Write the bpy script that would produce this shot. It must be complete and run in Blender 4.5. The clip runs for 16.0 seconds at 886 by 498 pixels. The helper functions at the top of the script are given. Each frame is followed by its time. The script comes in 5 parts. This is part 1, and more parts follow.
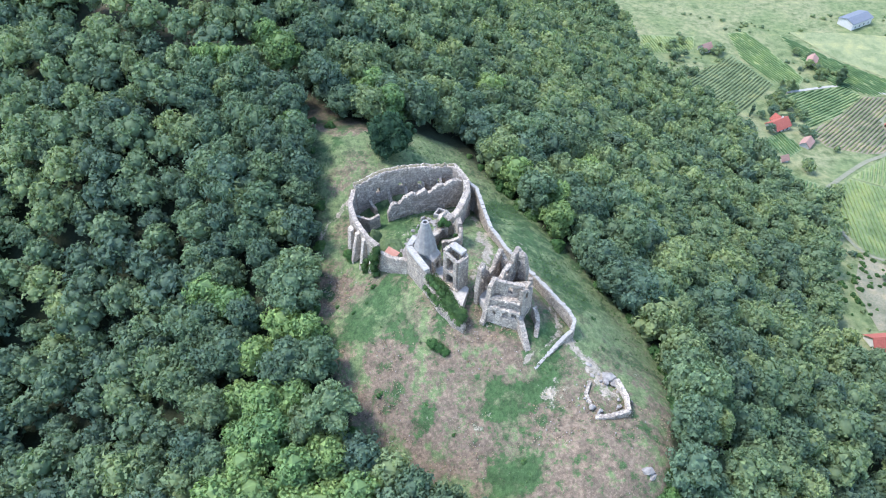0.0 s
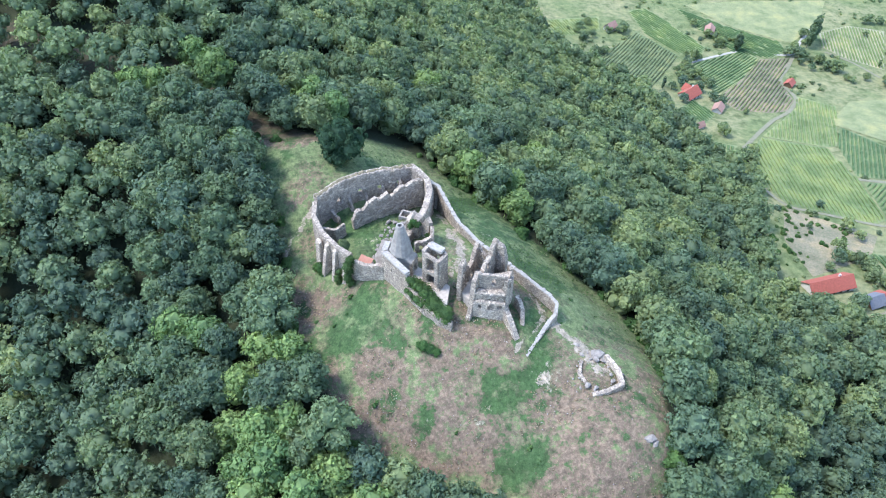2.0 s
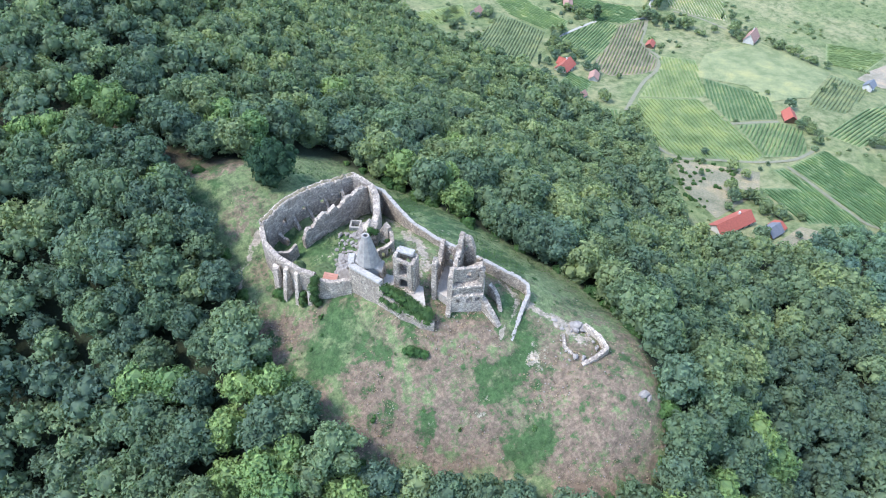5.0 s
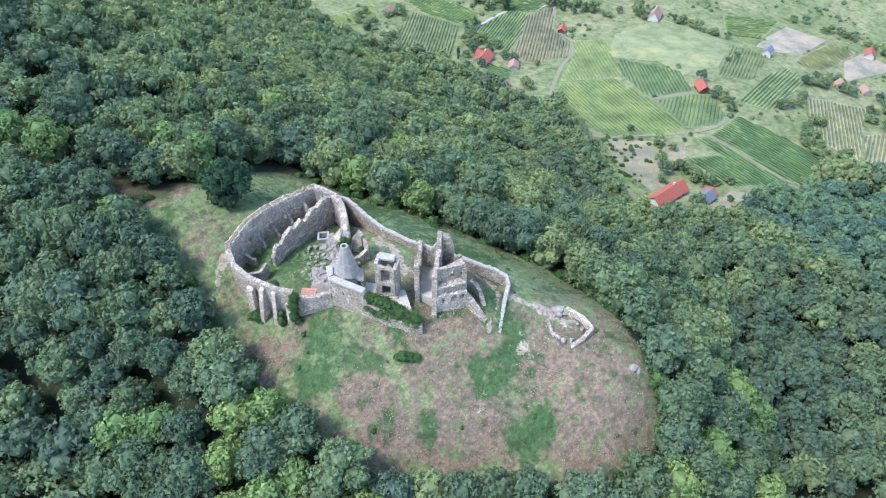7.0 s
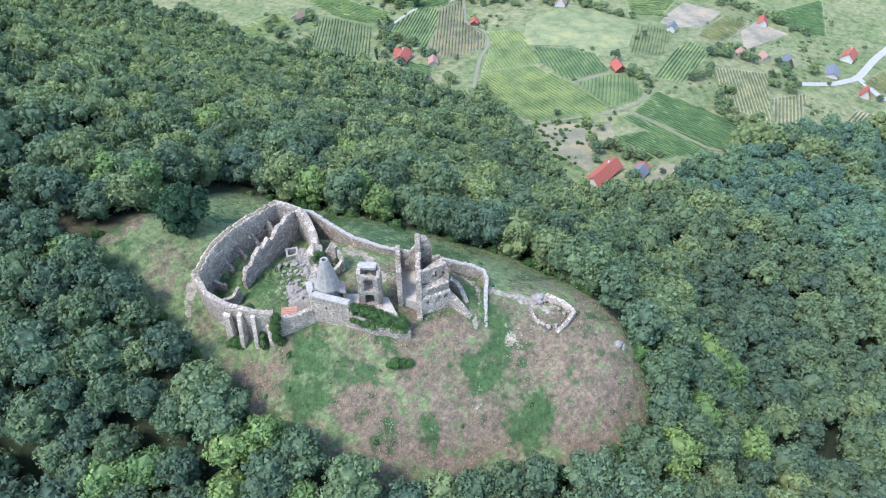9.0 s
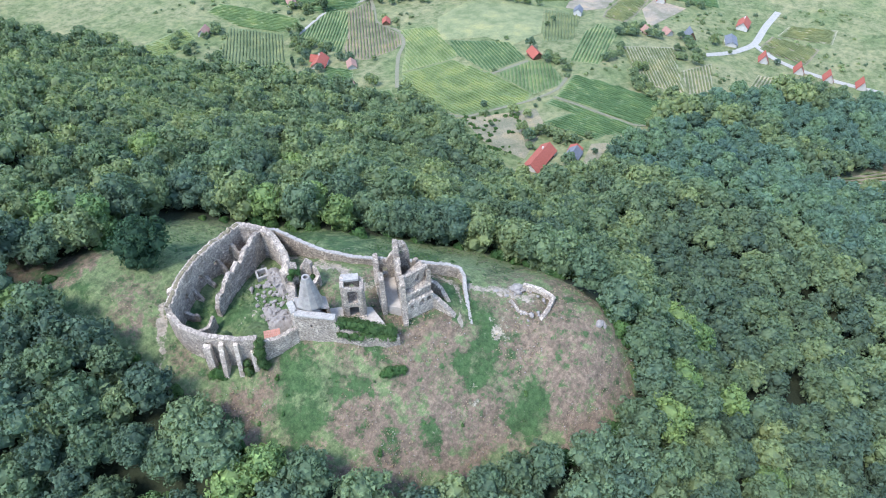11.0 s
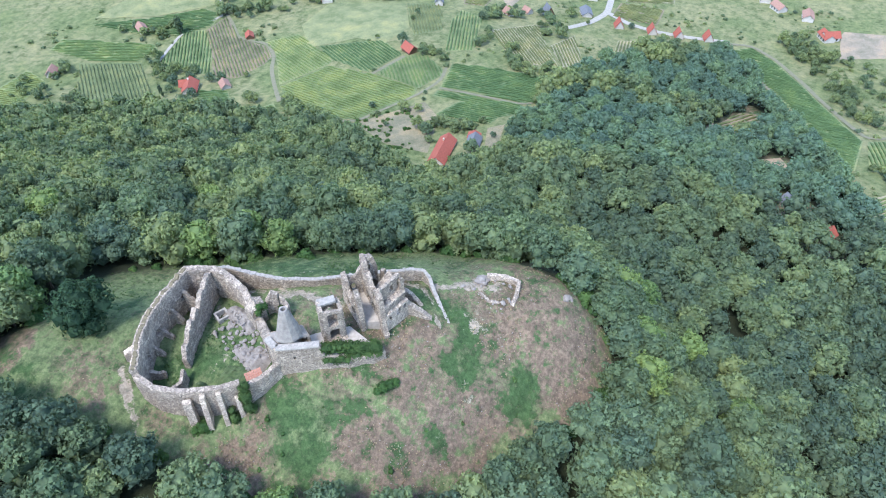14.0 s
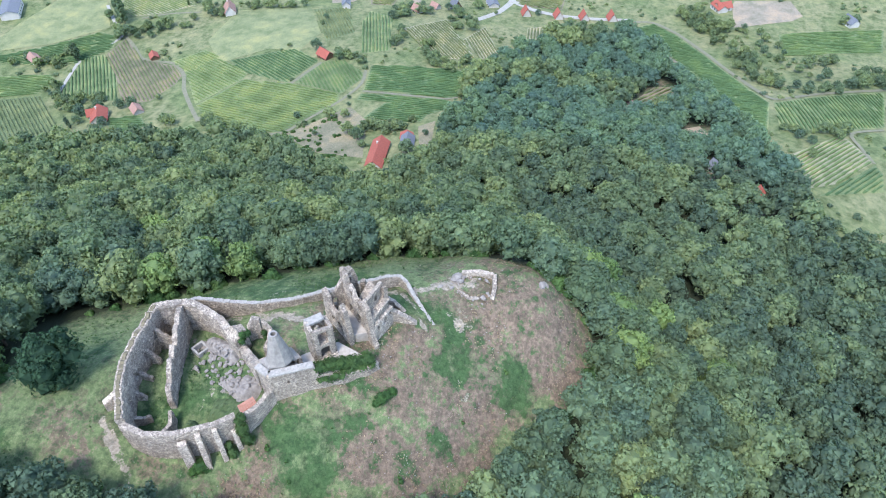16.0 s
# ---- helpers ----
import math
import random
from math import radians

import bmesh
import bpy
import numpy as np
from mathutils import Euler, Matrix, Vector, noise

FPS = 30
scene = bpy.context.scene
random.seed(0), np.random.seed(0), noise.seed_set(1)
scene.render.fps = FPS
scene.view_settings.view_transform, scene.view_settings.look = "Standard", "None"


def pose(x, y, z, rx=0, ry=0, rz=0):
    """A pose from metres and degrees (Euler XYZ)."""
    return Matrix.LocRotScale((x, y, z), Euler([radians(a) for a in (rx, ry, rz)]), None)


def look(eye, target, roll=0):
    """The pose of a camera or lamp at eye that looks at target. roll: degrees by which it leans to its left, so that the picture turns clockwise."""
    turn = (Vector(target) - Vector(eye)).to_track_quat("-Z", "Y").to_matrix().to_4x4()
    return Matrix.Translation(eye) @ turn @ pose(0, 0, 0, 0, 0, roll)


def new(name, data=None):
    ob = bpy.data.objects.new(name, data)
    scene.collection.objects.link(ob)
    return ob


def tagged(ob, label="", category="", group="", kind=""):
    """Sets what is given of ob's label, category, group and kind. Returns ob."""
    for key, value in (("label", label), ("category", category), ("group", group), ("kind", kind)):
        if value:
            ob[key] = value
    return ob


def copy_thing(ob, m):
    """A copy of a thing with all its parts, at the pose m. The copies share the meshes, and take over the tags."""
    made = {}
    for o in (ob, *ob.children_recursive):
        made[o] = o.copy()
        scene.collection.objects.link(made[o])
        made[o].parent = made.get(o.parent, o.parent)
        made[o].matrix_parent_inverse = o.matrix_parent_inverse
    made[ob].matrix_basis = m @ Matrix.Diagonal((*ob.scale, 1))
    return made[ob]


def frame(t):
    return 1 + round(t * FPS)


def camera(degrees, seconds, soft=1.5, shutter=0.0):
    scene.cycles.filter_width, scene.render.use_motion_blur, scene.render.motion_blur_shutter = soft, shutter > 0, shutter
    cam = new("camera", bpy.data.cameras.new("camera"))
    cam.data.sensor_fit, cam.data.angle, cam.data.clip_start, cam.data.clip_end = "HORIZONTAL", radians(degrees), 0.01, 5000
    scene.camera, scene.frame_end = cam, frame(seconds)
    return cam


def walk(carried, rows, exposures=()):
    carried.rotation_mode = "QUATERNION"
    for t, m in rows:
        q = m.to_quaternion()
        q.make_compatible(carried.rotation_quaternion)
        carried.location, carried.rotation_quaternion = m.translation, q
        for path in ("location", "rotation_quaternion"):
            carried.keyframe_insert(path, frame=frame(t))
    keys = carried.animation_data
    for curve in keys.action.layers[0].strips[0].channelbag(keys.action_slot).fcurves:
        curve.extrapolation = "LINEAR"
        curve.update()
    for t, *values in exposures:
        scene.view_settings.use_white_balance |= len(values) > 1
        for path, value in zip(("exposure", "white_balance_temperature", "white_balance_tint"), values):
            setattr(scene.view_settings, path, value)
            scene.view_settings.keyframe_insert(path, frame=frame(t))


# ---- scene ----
cam = camera(64.1, 16.0, soft=1.05)
PATH = [
    (0.0, 0.018, -94.955, 109.998, -0.903, -45.675, 0.460),
    (0.5, -2.792, -94.752, 110.001, -3.267, -45.710, 0.343),
    (1.0, -5.596, -94.436, 110.001, -5.619, -45.745, 0.243),
    (1.5, -8.386, -94.007, 109.998, -7.959, -45.780, 0.161),
    (2.0, -11.159, -93.465, 109.995, -10.291, -45.815, 0.093),
    (2.5, -13.907, -92.810, 109.992, -12.616, -45.851, 0.040),
    (3.0, -16.625, -92.044, 109.990, -14.936, -45.888, -0.001),
    (3.5, -19.308, -91.167, 109.990, -17.252, -45.925, -0.031),
    (4.0, -21.950, -90.179, 109.993, -19.567, -45.962, -0.051),
    (4.5, -24.546, -89.083, 109.999, -21.880, -46.000, -0.063),
    (5.0, -27.092, -87.880, 110.009, -24.195, -46.039, -0.067),
    (7.5, -38.900, -80.317, 110.131, -35.815, -46.239, -0.010),
    (8.0, -41.048, -78.513, 110.171, -38.153, -46.281, 0.010),
    (8.5, -43.116, -76.617, 110.215, -40.498, -46.322, 0.031),
    (11.0, -52.132, -65.893, 110.492, -52.315, -46.532, 0.128),
    (11.5, -53.649, -63.526, 110.555, -54.697, -46.574, 0.142),
    (12.0, -55.066, -61.096, 110.617, -57.084, -46.615, 0.154),
    (12.5, -56.378, -58.607, 110.679, -59.475, -46.656, 0.163),
    (13.0, -57.585, -56.063, 110.738, -61.870, -46.696, 0.168),
    (13.5, -58.684, -53.471, 110.794, -64.268, -46.735, 0.170),
    (14.0, -59.674, -50.835, 110.846, -66.667, -46.773, 0.169),
    (14.5, -60.552, -48.161, 110.891, -69.068, -46.810, 0.164),
    (15.0, -61.317, -45.455, 110.929, -71.468, -46.845, 0.155),
    (15.5, -61.969, -42.724, 110.956, -73.865, -46.879, 0.143),
    (16.0, -62.505, -39.972, 110.973, -76.260, -46.912, 0.127),
]
walk(cam, [(t, pose(x, y, z, 90 + pitch, 0, yaw) @ pose(0, 0, 0, 0, 0, roll)) for t, x, y, z, yaw, pitch, roll in PATH],
     [(0.0, 2.25, 6150, 10), (16.0, 2.0, 6200, 10)])
SUN_TURN = 285.0

# ---- world and light ----
world = bpy.data.worlds.new("overcast_sky")
scene.world = world
world.use_nodes = True
wn = world.node_tree
sky = wn.nodes.new("ShaderNodeTexSky")
sky.sky_type = "NISHITA"
sky.sun_disc = False
sky.sun_elevation = radians(60)
sky.sun_rotation = radians(SUN_TURN)
sky.dust_density = 0.6
sky.ozone_density = 1.6
wn.links.new(sky.outputs[0], wn.nodes["Background"].inputs[0])
wn.nodes["Background"].inputs[1].default_value = 0.15
sun_data = bpy.data.lights.new("sun", "SUN")
sun_data.energy = 1.25
sun_data.angle = radians(14)
sun_data.color = (1.0, 0.97, 0.93)
sun = new("sun", sun_data)
# the sky's rotation is counted clockwise from +y
az = radians(SUN_TURN)
el = radians(60)
sun.matrix_world = look((0, 0, 300), (-300 * math.cos(el) * math.sin(az), -300 * math.cos(el) * math.cos(az), 300 - 300 * math.sin(el)))


from mathutils.geometry import delaunay_2d_cdt


# ---- materials ----
def material(name, rough=0.9):
    m = bpy.data.materials.new(name)
    m.use_nodes = True
    nt = m.node_tree
    b = nt.nodes["Principled BSDF"]
    b.inputs["Roughness"].default_value = rough
    b.inputs["Specular IOR Level"].default_value = 0.25
    return m, nt, b


def node(nt, kind, **values):
    n = nt.nodes.new(kind)
    for key, v in values.items():
        n.inputs[key].default_value = v
    return n


def noise_tex(nt, scale, detail=4.0, rough=0.6):
    n = node(nt, "ShaderNodeTexNoise", Scale=scale, Detail=detail, Roughness=rough)
    p = nt.nodes.new("ShaderNodeNewGeometry")
    nt.links.new(p.outputs["Position"], n.inputs["Vector"])
    return n.outputs[0]


def ramp(nt, fac, stops):
    r = nt.nodes.new("ShaderNodeValToRGB")
    e = r.color_ramp.elements
    while len(e) < len(stops):
        e.new(0.5)
    for k, (p, c) in zip(e, stops):
        k.position = p
        k.color = (*c, 1) if len(c) == 3 else c
    nt.links.new(fac, r.inputs[0])
    return r.outputs[0]


def mix(nt, fac, a, b, how="MIX"):
    m = nt.nodes.new("ShaderNodeMix")
    m.data_type, m.blend_type = "RGBA", how
    for sock, v in ((m.inputs[0], fac), (m.inputs[6], a), (m.inputs[7], b)):
        if isinstance(v, (int, float)):
            sock.default_value = v
        elif isinstance(v, tuple):
            sock.default_value = (*v, 1)
        else:
            nt.links.new(v, sock)
    return m.outputs[2]


def calc(nt, how, a, b=0.0, clamp=False):
    m = nt.nodes.new("ShaderNodeMath")
    m.operation, m.use_clamp = how, clamp
    for sock, v in zip(m.inputs, (a, b)):
        if isinstance(v, (int, float)):
            sock.default_value = v
        else:
            nt.links.new(v, sock)
    return m.outputs[0]


def bump(nt, b, height, strength, distance):
    n = node(nt, "ShaderNodeBump", Strength=strength, Distance=distance)
    nt.links.new(height, n.inputs["Height"])
    nt.links.new(n.outputs[0], b.inputs["Normal"])


def simple(name, colour, dark, scale, rough=0.9, strength=0.3, distance=0.05):
    m, nt, b = material(name, rough)
    f = noise_tex(nt, scale, 6, 0.65)
    g = noise_tex(nt, scale * 0.13, 3)
    c = ramp(nt, f, ((0.3, dark), (0.7, colour)))
    c = mix(nt, calc(nt, "MULTIPLY", g, 0.5), c, tuple(0.5 * (p + q) * 0.8 for p, q in zip(colour, dark)))
    nt.links.new(c, b.inputs["Base Color"])
    bump(nt, b, f, strength, distance)
    return m


def ground_material():
    """Turf, dry grass, stony earth and forest floor, as the cover attributes say where each lies."""
    m, nt, b = material("turf_and_earth", 0.95)
    fine, mid, big = noise_tex(nt, 1.7, 8, 0.8), noise_tex(nt, 0.32, 6, 0.72), noise_tex(nt, 0.11, 4, 0.6)
    cover = nt.nodes.new("ShaderNodeAttribute")
    cover.attribute_name = "cover"
    zone = nt.nodes.new("ShaderNodeAttribute")
    zone.attribute_name = "zone"
    sc, sz = nt.nodes.new("ShaderNodeSeparateColor"), nt.nodes.new("ShaderNodeSeparateColor")
    nt.links.new(cover.outputs["Color"], sc.inputs[0])
    nt.links.new(zone.outputs["Color"], sz.inputs[0])

    def soft(value, width=2.2):
        # the edge of a patch, frayed by the noises
        n = calc(nt, "ADD", calc(nt, "MULTIPLY", calc(nt, "SUBTRACT", mid, 0.5), 4.6), calc(nt, "MULTIPLY", calc(nt, "SUBTRACT", fine, 0.5), 2.4))
        n = calc(nt, "ADD", n, calc(nt, "MULTIPLY", calc(nt, "SUBTRACT", big, 0.5), 4.0))
        v = calc(nt, "ADD", calc(nt, "SUBTRACT", value, 0.5), n)
        return calc(nt, "ADD", calc(nt, "MULTIPLY", v, width), 0.5, True)

    turf = ramp(nt, fine, ((0.3, (0.059, 0.089, 0.036)), (0.5, (0.107, 0.140, 0.060)), (0.7, (0.197, 0.208, 0.107))))
    dry = ramp(nt, fine, ((0.3, (0.081, 0.059, 0.041)), (0.5, (0.145, 0.106, 0.075)), (0.7, (0.253, 0.190, 0.135))))
    lush = ramp(nt, fine, ((0.3, (0.022, 0.050, 0.016)), (0.5, (0.041, 0.077, 0.027)), (0.7, (0.074, 0.110, 0.044))))
    bare = ramp(nt, fine, ((0.3, (0.165, 0.135, 0.10)), (0.5, (0.26, 0.218, 0.166)), (0.7, (0.36, 0.31, 0.245))))
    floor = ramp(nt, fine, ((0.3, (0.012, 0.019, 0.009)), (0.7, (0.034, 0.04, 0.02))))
    meadow = mix(nt, ramp(nt, noise_tex(nt, 0.035, 4, 0.6), ((0.4, (0.000, 0.000, 0.000)), (0.6, (0.980, 0.980, 0.980)))), ramp(nt, mid, ((0.25, (0.074, 0.103, 0.039)), (0.75, (0.157, 0.181, 0.079)))), ramp(nt, mid, ((0.25, (0.117, 0.132, 0.059)), (0.75, (0.230, 0.221, 0.117)))))
    c = mix(nt, soft(sc.outputs[0]), turf, dry)
    c = mix(nt, soft(sc.outputs[1]), c, lush)
    c = mix(nt, soft(calc(nt, "SUBTRACT", calc(nt, "MULTIPLY", sc.outputs[2], 1.7), 0.75), 3.0), c, bare)
    c = mix(nt, 1.0, c, ramp(nt, noise_tex(nt, 0.75, 5, 0.7), ((0.32, (0.58, 0.6, 0.6)), (0.5, (0.98, 0.98, 0.98)), (0.68, (1.42, 1.37, 1.34)))), "MULTIPLY")
    meadow = mix(nt, 1.0, meadow, ramp(nt, noise_tex(nt, 0.16, 7, 0.75), ((0.36, (0.6, 0.68, 0.56)), (0.5, (1, 1, 1)), (0.64, (1.22, 1.14, 1.08)))), "MULTIPLY")
    c = mix(nt, sz.outputs[1], c, meadow)
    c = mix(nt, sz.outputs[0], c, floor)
    nt.links.new(c, b.inputs["Base Color"])
    bump(nt, b, calc(nt, "ADD", fine, mid), 0.6, 0.25)
    return m


def stone_material(name, light=1.0):
    """Weathered rubble masonry: grey basalt blocks in pale mortar, with dark lichen."""
    m, nt, b = material(name, 0.93)
    p = nt.nodes.new("ShaderNodeNewGeometry")
    sq = node(nt, "ShaderNodeVectorMath")
    sq.operation = "MULTIPLY"
    sq.inputs[1].default_value = (1, 1, 1.7)
    nt.links.new(p.outputs["Position"], sq.inputs[0])
    v = node(nt, "ShaderNodeTexVoronoi", Scale=2.5, Randomness=0.95)
    nt.links.new(sq.outputs[0], v.inputs["Vector"])
    edge = node(nt, "ShaderNodeTexVoronoi", Scale=2.5, Randomness=0.95)
    edge.feature = "DISTANCE_TO_EDGE"
    nt.links.new(sq.outputs[0], edge.inputs["Vector"])
    tone = nt.nodes.new("ShaderNodeSeparateColor")
    nt.links.new(v.outputs["Color"], tone.inputs[0])
    k = light
    block = ramp(nt, tone.outputs[0], ((0.0, (0.09 * k, 0.076 * k, 0.068 * k)), (0.5, (0.225 * k, 0.195 * k, 0.175 * k)), (1.0, (0.40 * k, 0.35 * k, 0.305 * k))))
    joint = ramp(nt, edge.outputs["Distance"], ((0.02, (1, 1, 1)), (0.10, (0, 0, 0))))
    c = mix(nt, joint, block, (0.30 * k, 0.27 * k, 0.245 * k))
    c = mix(nt, 0.4, c, (0.285 * k, 0.246 * k, 0.215 * k))
    stain = ramp(nt, noise_tex(nt, 0.5, 8, 0.75), ((0.40, (0, 0, 0)), (0.66, (1, 1, 1))))
    c = mix(nt, calc(nt, "MULTIPLY", stain, 0.6), c, (0.105 * k, 0.088 * k, 0.079 * k))
    pale = ramp(nt, noise_tex(nt, 0.8, 8, 0.75), ((0.52, (0, 0, 0)), (0.68, (1, 1, 1))))
    c = mix(nt, calc(nt, "MULTIPLY", pale, 0.7), c, (0.53 * k, 0.465 * k, 0.405 * k))
    speck = ramp(nt, noise_tex(nt, 3.2, 6, 0.8), ((0.35, (0.55, 0.55, 0.55)), (0.65, (1.35, 1.33, 1.3))))
    c = mix(nt, 1.0, c, speck, "MULTIPLY")
    c = mix(nt, 1.0, c, (1.16, 1.12, 1.03), "MULTIPLY")
    nt.links.new(c, b.inputs["Base Color"])
    rel = calc(nt, "ADD", noise_tex(nt, 5.0, 5, 0.7), calc(nt, "MULTIPLY", edge.outputs["Distance"], 2.0))
    bump(nt, b, rel, 0.6, 0.1)
    return m


def leaf_material(name, low, mid, high, own):
    """Leaves whose green differs from tree to tree and from spray to spray. own: the tree is an object of its own."""
    m, nt, b = material(name, 0.75)
    g = nt.nodes.new("ShaderNodeNewGeometry")
    if own:
        src = nt.nodes.new("ShaderNodeObjectInfo").outputs["Random"]
    else:
        a = nt.nodes.new("ShaderNodeAttribute")
        a.attribute_name = "tree_tone"
        src = a.outputs["Fac"]
    c = ramp(nt, src, ((0.0, low), (0.5, mid), (0.82, high), (1.0, tuple(0.75 * q for q in mid))))
    spray = ramp(nt, g.outputs["Random Per Island"], ((0.0, (0.82, 0.84, 0.85)), (0.5, (1.0, 1.0, 1.0)), (1.0, (1.24, 1.21, 1.15))))
    c = mix(nt, 1.0, c, spray, "MULTIPLY")
    # slow noise makes clumps of leaves lighter and darker
    c = mix(nt, 1.0, c, ramp(nt, noise_tex(nt, 0.5, 3, 0.6), ((0.36, (0.80, 0.82, 0.86)), (0.64, (1.22, 1.19, 1.08)))), "MULTIPLY")
    nt.links.new(c, b.inputs["Base Color"])
    b.inputs["Specular IOR Level"].default_value = 0.12
    # light also comes through the leaves
    t = nt.nodes.new("ShaderNodeBsdfTranslucent")
    nt.links.new(mix(nt, 1.0, c, (1.15, 1.25, 0.8), "MULTIPLY"), t.inputs["Color"])
    s = node(nt, "ShaderNodeMixShader", Fac=0.35)
    nt.links.new(b.outputs[0], s.inputs[1])
    nt.links.new(t.outputs[0], s.inputs[2])
    nt.links.new(s.outputs[0], nt.nodes["Material Output"].inputs["Surface"])
    return m


TURF = ground_material()
STONE = stone_material("weathered_masonry")
STONE_PALE = stone_material("pale_lime_masonry", 1.35)
PAVE = simple("worn_paving", (0.46, 0.405, 0.345), (0.28, 0.245, 0.208), 1.5, 0.9, 0.3, 0.05)
ROCK = simple("grey_rock", (0.325, 0.288, 0.252), (0.139, 0.122, 0.108), 1.2, 0.93, 0.8, 0.2)
CAP = simple("pale_wall_capping", (0.403, 0.372, 0.332), (0.195, 0.179, 0.161), 2.2, 0.92, 0.6, 0.1)
CEMENT = simple("rendered_stone_hood", (0.33, 0.302, 0.27), (0.165, 0.15, 0.136), 1.1, 0.92, 0.6, 0.1)
DEAD = simple("dead_grass_capping", (0.20, 0.165, 0.105), (0.11, 0.095, 0.06), 1.5)
BARK = simple("grey_brown_bark", (0.17, 0.14, 0.11), (0.08, 0.065, 0.05), 3.0)
ROOF_RED = simple("red_clay_tiles", (0.36, 0.10, 0.07), (0.22, 0.065, 0.045), 1.6, 0.8)
ROOF_BROWN = simple("faded_clay_tiles", (0.36, 0.21, 0.165), (0.23, 0.135, 0.105), 1.6, 0.85)
ROOF_GREY = simple("dark_slate_roof", (0.16, 0.17, 0.19), (0.10, 0.105, 0.12), 1.6, 0.7)
PLASTER = simple("white_lime_plaster", (0.58, 0.55, 0.5), (0.45, 0.42, 0.38), 0.8)
GLASSY = simple("dark_window_pane", (0.05, 0.06, 0.07), (0.03, 0.035, 0.04), 0.5, 0.15, 0.0)
WOOD = simple("brown_stained_wood", (0.2, 0.12, 0.07), (0.11, 0.065, 0.04), 2.0)
ROADM = simple("pale_gravel_road", (0.40, 0.375, 0.33), (0.25, 0.235, 0.20), 0.7)
DIRT = simple("dry_dirt_track", (0.23, 0.205, 0.15), (0.135, 0.145, 0.08), 0.6)
FOREST_LEAF = leaf_material("forest_leaves", (0.085, 0.125, 0.086), (0.145, 0.195, 0.104), (0.211, 0.255, 0.117), False)
TREE_LEAF = leaf_material("tree_leaves", (0.095, 0.143, 0.101), (0.140, 0.196, 0.110), (0.196, 0.242, 0.115), True)
# dark leaves, also used to colour in shade on the west-slope trees
DARK_LEAF = leaf_material("dark_and_shaded_leaves", (0.078, 0.117, 0.081), (0.101, 0.148, 0.088), (0.126, 0.173, 0.092), True)
SHRUB_LEAF = leaf_material("shrub_leaves", (0.045, 0.095, 0.035), (0.07, 0.135, 0.045), (0.10, 0.165, 0.06), True)
LIGHT_LEAF = leaf_material("light_tree_leaves", (0.134, 0.211, 0.089), (0.168, 0.249, 0.099), (0.209, 0.280, 0.105), True)
LOCUST_LEAF = leaf_material("locust_leaves", (0.088, 0.145, 0.121), (0.117, 0.185, 0.132), (0.152, 0.224, 0.126), False)
IVY_LEAF = leaf_material("ivy_leaves", (0.040, 0.079, 0.030), (0.057, 0.110, 0.040), (0.081, 0.132, 0.048), True)


# ---- terrain ----
HILLS = [
    (0, 0, 130, 92.5), (140, 80, 60, -17.4), (-70, 140, 60, 41.5), (24, -12, 14, 6.1),
    (106, -38, 28, -12.8), (40, -36, 14, 12.2), (8, 12, 14, 8.2), (230, 80, 60, 10.1),
    (480, 60, 130, -13.4), (56, -60, 14, -7.9), (0, -12, 14, 5.6), (-16, 44, 14, 6.9),
    (200, -160, 60, 18.4), (-10, 200, 60, 16.4), (170, 200, 60, -4.3), (-160, 80, 60, 35.1),
    (-76, -10, 28, -12.6), (106, 32, 28, -13.6), (-8, -36, 14, -5.5), (92, -80, 28, -6.6),
    (230, -70, 60, -4.8), (-70, 230, 60, 39.5), (-190, 210, 70, 62),
]


def h(x, y):
    """The height of the ground: the sum of round swells over a plain."""
    z = -100.0
    for cx, cy, s, a in HILLS:
        z = z + a * np.exp(-((x - cx) ** 2 + (y - cy) ** 2) / (2.0 * s * s))
    return z


def gz(x, y):
    return float(h(x, y))


def inside(x, y, poly):
    """Which of the points lie in the polygon."""
    x, y = np.asarray(x, float), np.asarray(y, float)
    r = np.zeros(x.shape, bool)
    for (x0, y0), (x1, y1) in zip(poly, poly[1:] + poly[:1]):
        if y0 != y1:
            r ^= ((y0 > y) != (y1 > y)) & (x < (x1 - x0) * (y - y0) / (y1 - y0) + x0)
    return r


def along(x, y, line):
    """The distance from the points to a line of straight pieces."""
    x, y = np.asarray(x, float), np.asarray(y, float)
    d = np.full(x.shape, 1e9)
    for (x0, y0), (x1, y1) in zip(line, line[1:]):
        l2 = (x1 - x0) ** 2 + (y1 - y0) ** 2
        t = np.clip(((x - x0) * (x1 - x0) + (y - y0) * (y1 - y0)) / l2, 0, 1)
        d = np.minimum(d, np.hypot(x - x0 - t * (x1 - x0), y - y0 - t * (y1 - y0)))
    return d


CLEARING = [(-34, 58), (-20, 53), (-6, 58), (5, 58), (17, 45), (28, 25), (37, 11), (44, 2), (48, -11), (46, -22), (43, -31), (41, -39),
            (37, -47), (28, -52), (18, -50), (10, -43.5), (0, -37.5), (-10, -32), (-16, -24), (-21, -12), (-26, 0), (-26.5, 12), (-27, 25), (-30, 36)]
WOOD_TRACK = [(-95, 100), (-77, 90), (-61, 83), (-47, 78), (-35, 64), (-22, 54)]
FARMLAND = [(80, 420), (92, 318), (112, 292), (104, 240), (112, 213), (137, 187), (138, 152), (146, 125), (151, 98), (133, 68), (126, 38), (133, 18),
            (166, 15), (230, 14), (285, -8), (306, -26), (322, -52), (306, -64), (280, -79), (246, -91), (212, -103), (190, -105), (172, -111), (150, -116), (132, -121), (116, -142),
            (70, -330), (900, -330), (900, 420)]
